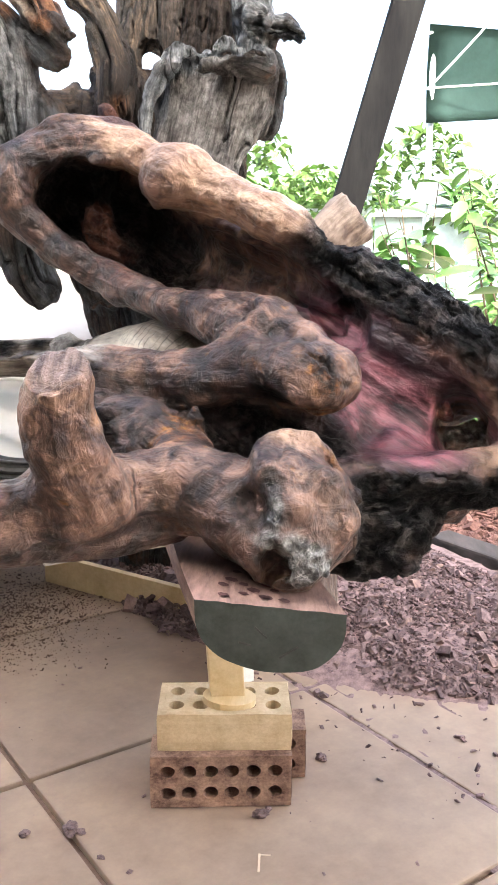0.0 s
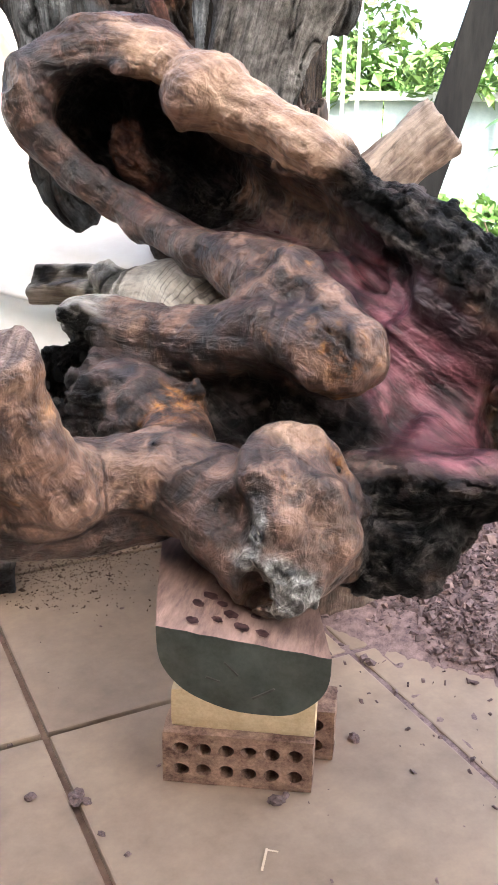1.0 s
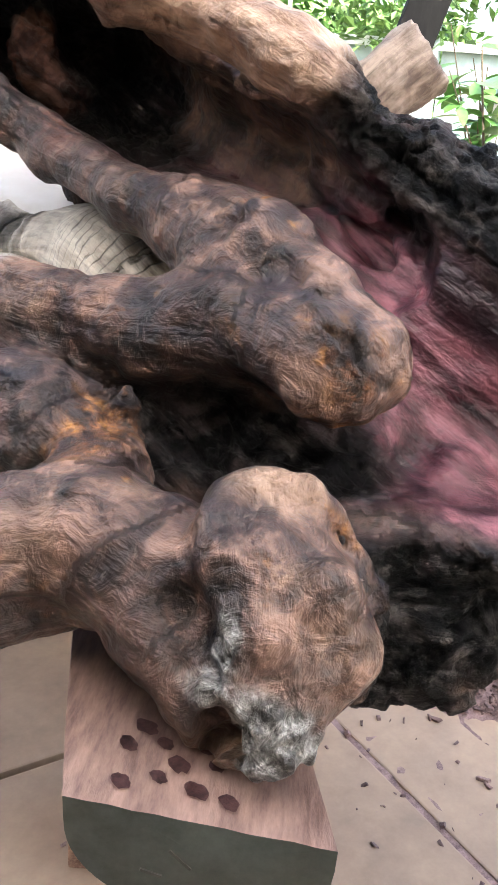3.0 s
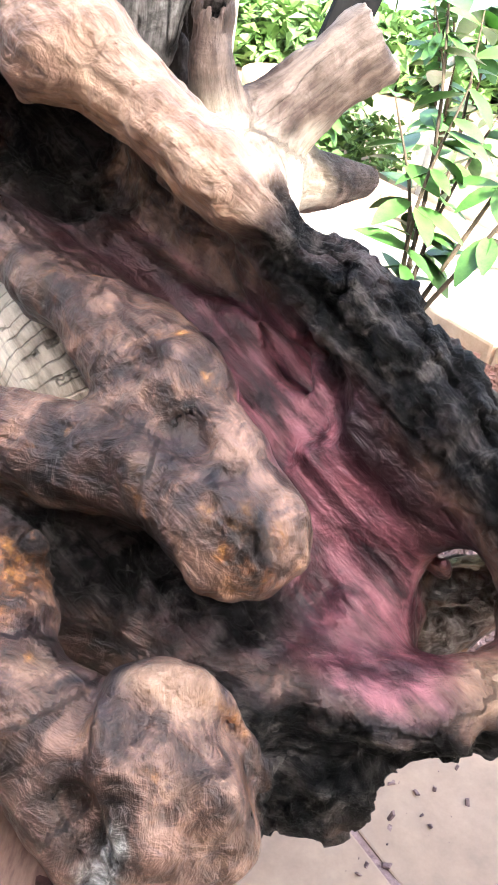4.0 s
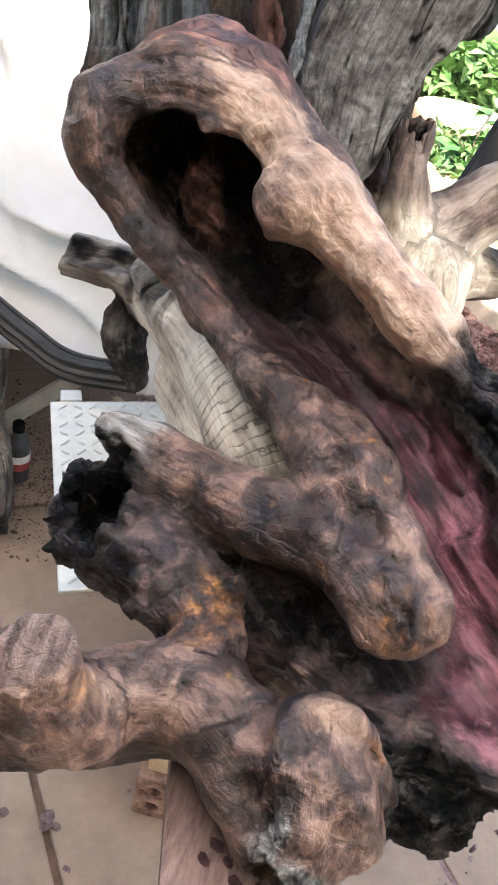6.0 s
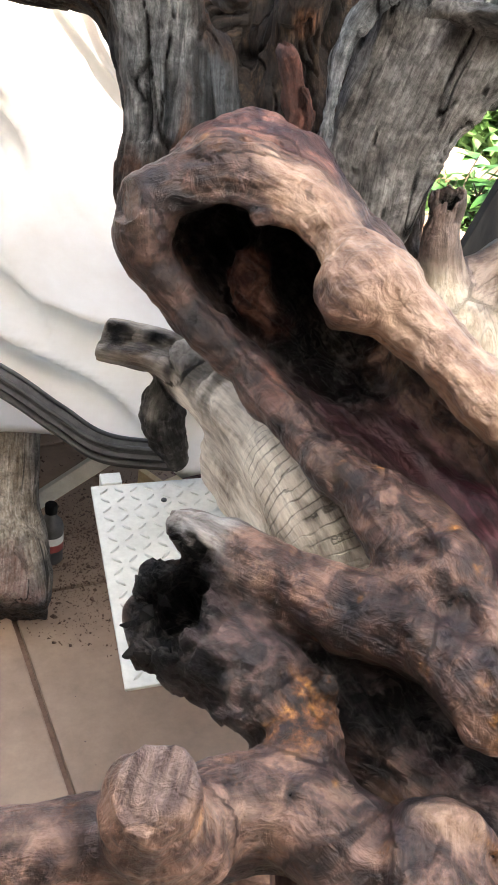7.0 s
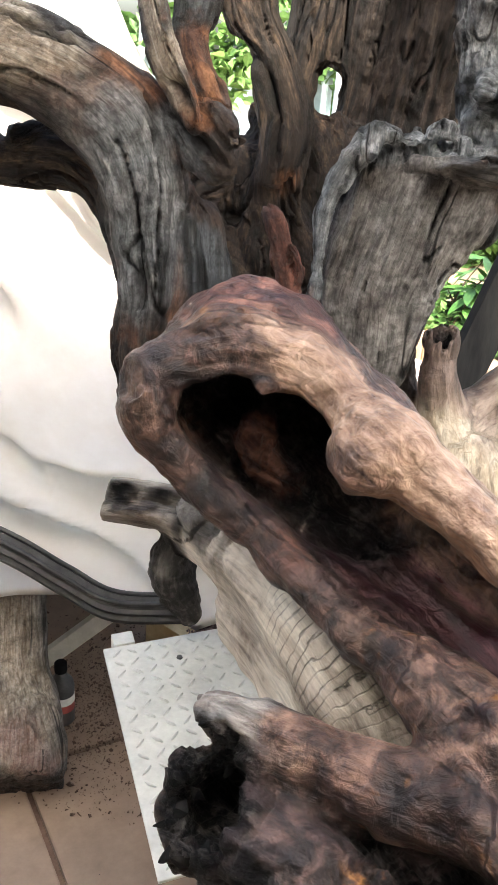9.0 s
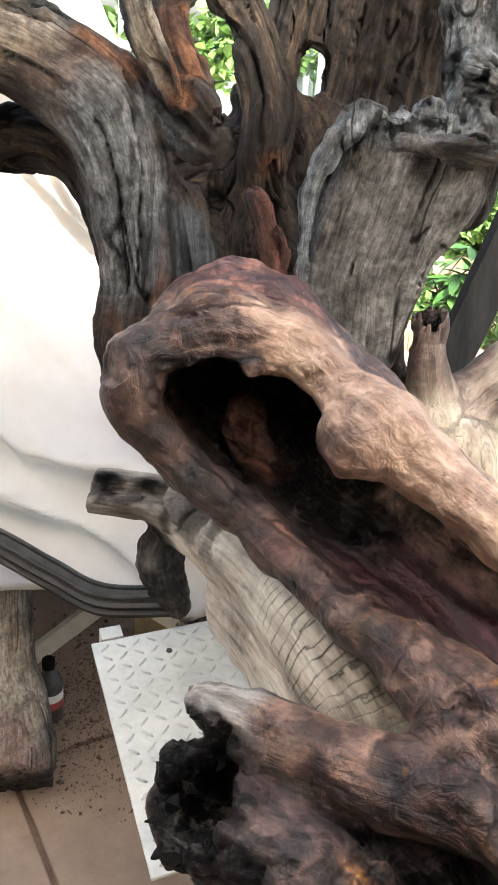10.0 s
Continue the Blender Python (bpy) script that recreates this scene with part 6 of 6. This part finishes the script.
def stem(bm, nodes, sides=7):
    c2 = smoothed(nodes, 4)
    prev = None
    for i, q in enumerate(c2):
        d = Vector((c2[min(i + 1, len(c2) - 1)] - c2[max(i - 1, 0)])[:3]).normalized()
        a = (d.cross(Vector((0.3, 0.9, 0.31)))).normalized()
        b2 = d.cross(a)
        ring = [bm.verts.new(Vector(q[:3]) + float(q[3]) * (a * math.cos(2 * math.pi * k / sides) + b2 * math.sin(2 * math.pi * k / sides))) for k in range(sides)]
        if prev:
            for k in range(sides):
                bm.faces.new((prev[k], prev[(k + 1) % sides], ring[(k + 1) % sides], ring[k]))
        prev = ring


def shrub(base, height, spread, leaves, leaf, label, rnd, lean=(0, 0)):
    sh = thing("shrub", label, "shrub")
    b = bmesh.new()
    tips = []
    for k in range(7):
        a = rnd.uniform(0, 2 * math.pi)
        h = height * rnd.uniform(0.6, 1.0)
        s = spread * rnd.uniform(0.3, 1.0)
        end = Vector(base) + Vector((s * math.cos(a) + lean[0], s * math.sin(a) + lean[1], h))
        mid = Vector(base).lerp(end, 0.5) + Vector((rnd.uniform(-0.06, 0.06), rnd.uniform(-0.06, 0.06), 0.05))
        nodes = [(*base, 0.009), (*mid, 0.006), (*end, 0.0025)]
        stem(b, nodes)
        tips.append(smoothed(nodes, 10))
    stems = part("stem", b, M_STEM, sh, "", "", True)
    for k in range(leaves):
        c2 = tips[k % 7]
        q = c2[rnd.randrange(len(c2) // 4, len(c2))]
        m = Matrix.Translation(q[:3]) @ Euler((rnd.uniform(-0.5, 0.5), rnd.uniform(-0.5, 0.6), rnd.uniform(0, 6.28))).to_matrix().to_4x4() @ Matrix.Scale(rnd.uniform(0.6, 1.15), 4)
        o = new("leaf", leaf)
        o.matrix_world = m
        o.parent = stems
    return sh


LEAF = leaf_mesh("leaf", 0.155, 0.068, M_LEAF)
rnd = random.Random(4)
shrub((0.58, 3.12, 0.05), 1.1, 0.35, 110, LEAF, "green broad-leaved shrub growing in the mulch bed", rnd, (0.2, 0.1))
shrub((1.3, 4.5, 0.0), 1.5, 0.55, 220, LEAF, "tall green broad-leaved shrub across the path", rnd, (-0.1, 0.0))
shrub((0.98, 5.3, 0.0), 1.35, 0.5, 190, LEAF, "leafy green shrub growing behind the leaning post", rnd)
shrub((0.28, 5.6, 0.0), 0.5, 0.3, 90, LEAF, "low leafy green shrub beside the planter bowl", rnd)
shrub((1.75, 5.4, 0.0), 1.3, 0.5, 130, LEAF, "green broad-leaved shrub beside the path", rnd)


def foliage(name, boxes, count, size, material, label, rnd):
    """Many small leaves over soft mounds (x, y, z, rx, ry, rz)."""
    verts, faces = [], []
    for k in range(count):
        x, y, z, rx, ry, rz = boxes[k % len(boxes)]
        d = Vector((rnd.gauss(0, 1), rnd.gauss(0, 1), rnd.gauss(0, 1))).normalized() * rnd.uniform(0.55, 1.0)
        p = Vector((x + d.x * rx, y + d.y * ry, z + d.z * rz))
        r = Euler((rnd.uniform(-1, 1), rnd.uniform(-1, 1), rnd.uniform(0, 6.28))).to_matrix()
        s = size * rnd.uniform(0.6, 1.3)
        n0 = len(verts)
        for q in ((0, 0, 0), (0.5, -0.28, 0.06), (1, 0, -0.12), (0.5, 0.28, 0.06)):
            verts.append(tuple(p + r @ (Vector(q) * s)))
        faces.append((n0, n0 + 1, n0 + 2, n0 + 3))
    me = bpy.data.meshes.new(name)
    me.from_pydata(verts, [], faces)
    return tagged(link(name, me, material), label, "foliage", "", "stuff")


# shade cloth on a pole, and wires
shade = thing("shade_cloth", "dark green shade cloth hung from a pole", "shade cloth")
bm = bmesh.new()
g2 = []
for i in range(13):
    row = []
    for j in range(9):
        u, v = i / 12, j / 8
        row.append(bm.verts.new((0.84 + 1.5 * u, 5.0 + 0.25 * u + 0.05 * math.sin(5 * u + 3 * v), 1.66 + 0.5 * v - 0.12 * u * v + 0.05 * math.sin(3.1 * u) * (1 - v))))
    g2.append(row)
for i in range(12):
    for j in range(8):
        bm.faces.new((g2[i][j], g2[i + 1][j], g2[i + 1][j + 1], g2[i][j + 1]))
bmesh.ops.solidify(bm, geom=bm.faces[:], thickness=0.006)
part("cloth", bm, M_SHADE, shade, "", "", True)
bm = bmesh.new()
bmesh.ops.create_cone(bm, cap_ends=True, segments=12, radius1=0.018, radius2=0.018, depth=2.5, matrix=Matrix.Translation((0.87, 5.06, 1.2)))
part("pole", bm, M_GALV, shade, "", "", True)
for a, b in (((-1.2, 5.0, 1.8), (1.6, 5.0, 1.88)), ((-0.6, 5.0, 1.72), (0.86, 5.02, 2.12)), ((0.84, 5.0, 1.83), (1.5, 4.9, 2.6))):
    bm = bmesh.new()
    mid = ((a[0] + b[0]) / 2, (a[1] + b[1]) / 2, (a[2] + b[2]) / 2 - 0.03)
    stem(bm, [(*a, 0.006), (*mid, 0.006), (*b, 0.006)], 6)
    tagged(part("wire", bm, M_GALV, None, "", "", True), "thin pale wire strung across the garden", "wire")

foliage("low_plants", [(-1.6 + 0.5 * i, 8.7 + 0.3 * math.sin(3 * i), 0.2, 0.6, 0.4, 0.35) for i in range(12)], 9000, 0.16, M_FOLIAGE, "dense low green garden plants", rnd)
foliage("ground_cover", [(-0.1 + 0.16 * i, 5.9 + 0.35 * math.sin(2.4 * i), 0.1, 0.22, 0.25, 0.16) for i in range(6)], 1500, 0.075, M_FOLIAGE, "ferny bright green ground cover beside the path", rnd)
foliage("creeper", [(-1.75 + 0.22 * i, 7.2 + 0.1 * math.sin(3 * i), 1.55 + 0.2 * math.sin(5 * i), 0.2, 0.15, 0.3) for i in range(4)], 900, 0.12, M_FOLIAGE, "light green creeper hanging behind the stump", rnd)
foliage("hedge", [(-3.4 + 0.9 * i, 12.0 + 0.5 * math.sin(2 * i), 1.1 + 0.35 * math.sin(5 * i), 0.8, 0.6, 0.85) for i in range(12)], 14000, 0.22, M_FOLIAGE, "loose green hedge of shrubs and creepers", rnd)
foliage("vine", [(-1.5 + 0.6 * i, 9.4, 1.8 + 0.3 * math.sin(4 * i), 0.4, 0.2, 0.3) for i in range(9)], 1500, 0.14, M_FOLIAGE, "green creeper trailing along a fence", rnd)

# white pipes standing before the fence
trellis = thing("trellis", "three slim white pipes standing upright before the fence", "trellis")
for x in (-0.59, -0.47, -0.35):
    bm = bmesh.new()
    bmesh.ops.create_cone(bm, cap_ends=True, segments=12, radius1=0.016, radius2=0.016, depth=2.66, matrix=Matrix.Translation((x, 8.0, 1.27)))
    part("pipe", bm, M_PLATE, trellis, "", "", True)
bm = bmesh.new()
bmesh.ops.create_cone(bm, cap_ends=True, segments=12, radius1=0.012, radius2=0.012, depth=0.3, matrix=Matrix.Translation((-0.47, 7.975, 2.3)) @ Matrix.Rotation(radians(90), 4, "Y"))
part("crossbar", bm, M_PLATE, trellis, "", "", True)

# white fence behind
fence = thing("fence", "white sheet fence with a grey top rail", "fence")
for k in range(20):
    bm = box(bmesh.new(), (-5 + 0.6 * k, 9.6, 0.0), (-5 + 0.6 * k + 0.585, 9.63, 1.42), Matrix(), 0.004)
    part("fence_panel", bm, M_FENCE, fence)
part("rail", box(bmesh.new(), (-5, 9.5, 1.42), (7, 9.62, 1.5)), M_GALV, fence)
for k in range(7):
    part("fence_post", box(bmesh.new(), (-4.5 + 1.8 * k, 9.46, 0.0), (-4.45 + 1.8 * k, 9.5, 2.3)), M_FENCE, fence)


# ---- wood chips ----
def flakes(name, count, place, size, material, label, rnd):
    """Splinters and flakes lying about, each a small wedge."""
    verts, faces = [], []
    for k in range(count):
        p, up = place(rnd)
        r = Euler((rnd.gauss(0, 0.5), rnd.gauss(0, 0.5), rnd.uniform(0, 6.28))).to_matrix()
        s2 = size * rnd.lognormvariate(0, 0.55)
        a, b, h = s2 * rnd.uniform(0.7, 1.5), s2 * rnd.uniform(0.3, 0.8), s2 * rnd.uniform(0.12, 0.45)
        n0 = len(verts)
        for q in ((-a, -b, -h), (a, -b * 0.6, -h), (a * 0.8, b, -h), (-a * 0.7, b * 0.8, -h), (-a * 0.8, -b * 0.8, h), (a * 0.7, -b * 0.4, h * 0.6), (a * 0.6, b * 0.8, h), (-a * 0.6, b * 0.6, h * 0.8)):
            verts.append(tuple(Vector(p) + Vector((0, 0, up)) + r @ Vector(q)))
        for f in ((3, 2, 1, 0), (4, 5, 6, 7), (0, 1, 5, 4), (1, 2, 6, 5), (2, 3, 7, 6), (3, 0, 4, 7)):
            faces.append(tuple(n0 + i for i in f))
    me = bpy.data.meshes.new(name)
    me.from_pydata(verts, [], faces)
    return tagged(link(name, me, material), label, "wood chips", "", "stuff")


def pile_height(u, v):
    d = max(0.0, 1 - ((u - 1.2) / 0.68) ** 2 - ((v - 0.7) / 1.08) ** 2)
    return 0.11 * d ** 0.7


def in_pile(rnd):
    while True:
        u, v = rnd.uniform(0.5, 1.35), rnd.uniform(-0.5, 1.6)
        h = pile_height(u + 0.08 * noise.noise((u * 6, v * 6, 0)), v + 0.08 * noise.noise((u * 6, v * 6, 7)))
        if h > 0.004 or rnd.random() < 0.015:
            q = PAVE @ Vector((u, v, 0))
            return (q.x, q.y, h * rnd.uniform(0.9, 1.02)), 0.002


bm = bmesh.new()
bmesh.ops.create_grid(bm, x_segments=60, y_segments=120, size=1, matrix=Matrix.Translation((0.95, 0.5, 0)) @ Matrix.Diagonal((0.45, 1.2, 1, 1)))
for v in bm.verts:
    u0, v0 = v.co.x, v.co.y
    v.co.z = pile_height(u0, v0) + 0.006 * noise.noise((u0 * 30, v0 * 30, 1)) - 0.004
    v.co = PAVE @ v.co
tagged(part("sawdust_pile", bm, M_CHIP, None, "", "", True), "heap of purplish sawdust and chips on the paving", "sawdust", "", "stuff")
flakes("wood_chips", 26000, in_pile, 0.0042, M_CHIP, "purplish-brown wood chips and splinters in a heap", random.Random(8))


flakes("bark_flakes", 900, in_pile, 0.0095, M_CHIP, "broad purplish flakes of bark and wood in the heap", random.Random(28))
flakes("pale_splinters", 150, in_pile, 0.014, M_SAWN, "longer pale splinters lying on the chip heap", random.Random(18))


def in_bed(rnd):
    u, v = rnd.uniform(1.4, 2.0), rnd.uniform(-1.5, 4.0)
    q = PAVE @ Vector((u, v, 0))
    return (q.x, q.y, 0.045 + 0.025 * noise.noise((q.x * 5, q.y * 5, 0.035 * 5))), 0.01


flakes("bark_mulch", 26000, in_bed, 0.0075, M_MULCH, "reddish bark mulch pieces in the garden bed", random.Random(9))


def on_paving(rnd):
    while True:
        x, y = rnd.uniform(-0.6, 0.7), rnd.uniform(0.9, 1.9)
        if rnd.random() < 0.3 + 0.7 * (y - 0.9):
            return (x, y, 0.0), 0.002


def under_stand(rnd):
    while True:
        x, y = rnd.gauss(-0.6, 0.13), rnd.gauss(2.15, 0.18)
        if -1.1 < x < -0.25 and 1.8 < y < 2.7:
            return (x, y, 0.0), 0.001


# sawdust by the stand, which also darkens the paving in place of shade
flakes("sawdust", 6000, under_stand, 0.0014, M_DUST, "dark reddish sawdust strewn on the paving under the stand, also standing in for shade", random.Random(21))
flakes("chip_crumbs", 60, on_paving, 0.0017, M_CHIP, "small dark crumbs of wood scattered on the paving", random.Random(10))

def loose_chip(x, y, size, seed):
    b = bmesh.new()
    bmesh.ops.create_icosphere(b, subdivisions=3, radius=1)
    for v in b.verts:
        d = v.co.normalized()
        v.co = d * (1 + 0.45 * noise.noise(d * 1.6 + Vector((seed, 0, 0))) + 0.25 * noise.noise(d * 4 + Vector((0, seed, 0))))
        v.co = Vector((v.co.x * size, v.co.y * size * 0.75, max(v.co.z, -0.7) * size * 0.55 + size * 0.38))
    o = part("wood_chip", b, M_CHIP)
    o.matrix_world = pose(x, y, 0.0, 0, 0, seed * 50)
    tagged(o, "small reddish-brown chip of wood lying on the paving", "wood chip", "loose chips")


for x, y, size, seed in ((-0.285, 1.249, 0.009, 1), (-0.213, 1.262, 0.016, 2), (-0.195, 1.258, 0.009, 3), (0.093, 1.32, 0.013, 4), (0.105, 1.335, 0.008, 5), (0.2, 1.5, 0.012, 6), (-0.15, 1.2, 0.006, 7), (-0.1, 1.17, 0.005, 8)):
    loose_chip(x, y, size, seed)
bm = bmesh.new()
for lo, hi in (((0.093, 1.18, 0.0018), (0.0965, 1.222, 0.0026)), ((0.0965, 1.218, 0.0018), (0.112, 1.2205, 0.0026))):
    box(bm, lo, hi)
part("paint_mark", bm, M_STONE, floor, "thin pale scratch mark on a slab")

# ---- paving slabs ----
bm = box(bmesh.new(), (0, 0, -0.03), (TILE - 0.012, TILE - 0.012, 0.0), Matrix(), 0.004)
slab = bpy.data.meshes.new("paving_slab")
bm.to_mesh(slab)
bm.free()
slab.materials.append(M_TILE)
for i in range(-7, 2):
    for j in range(-8, 9):
        o = new("paving_slab", slab)
        o.parent = floor
        o.matrix_world = PAVE @ Matrix.Translation((i * TILE + 0.006, j * TILE + 0.006, 0.0015 * random.uniform(-1, 1)))
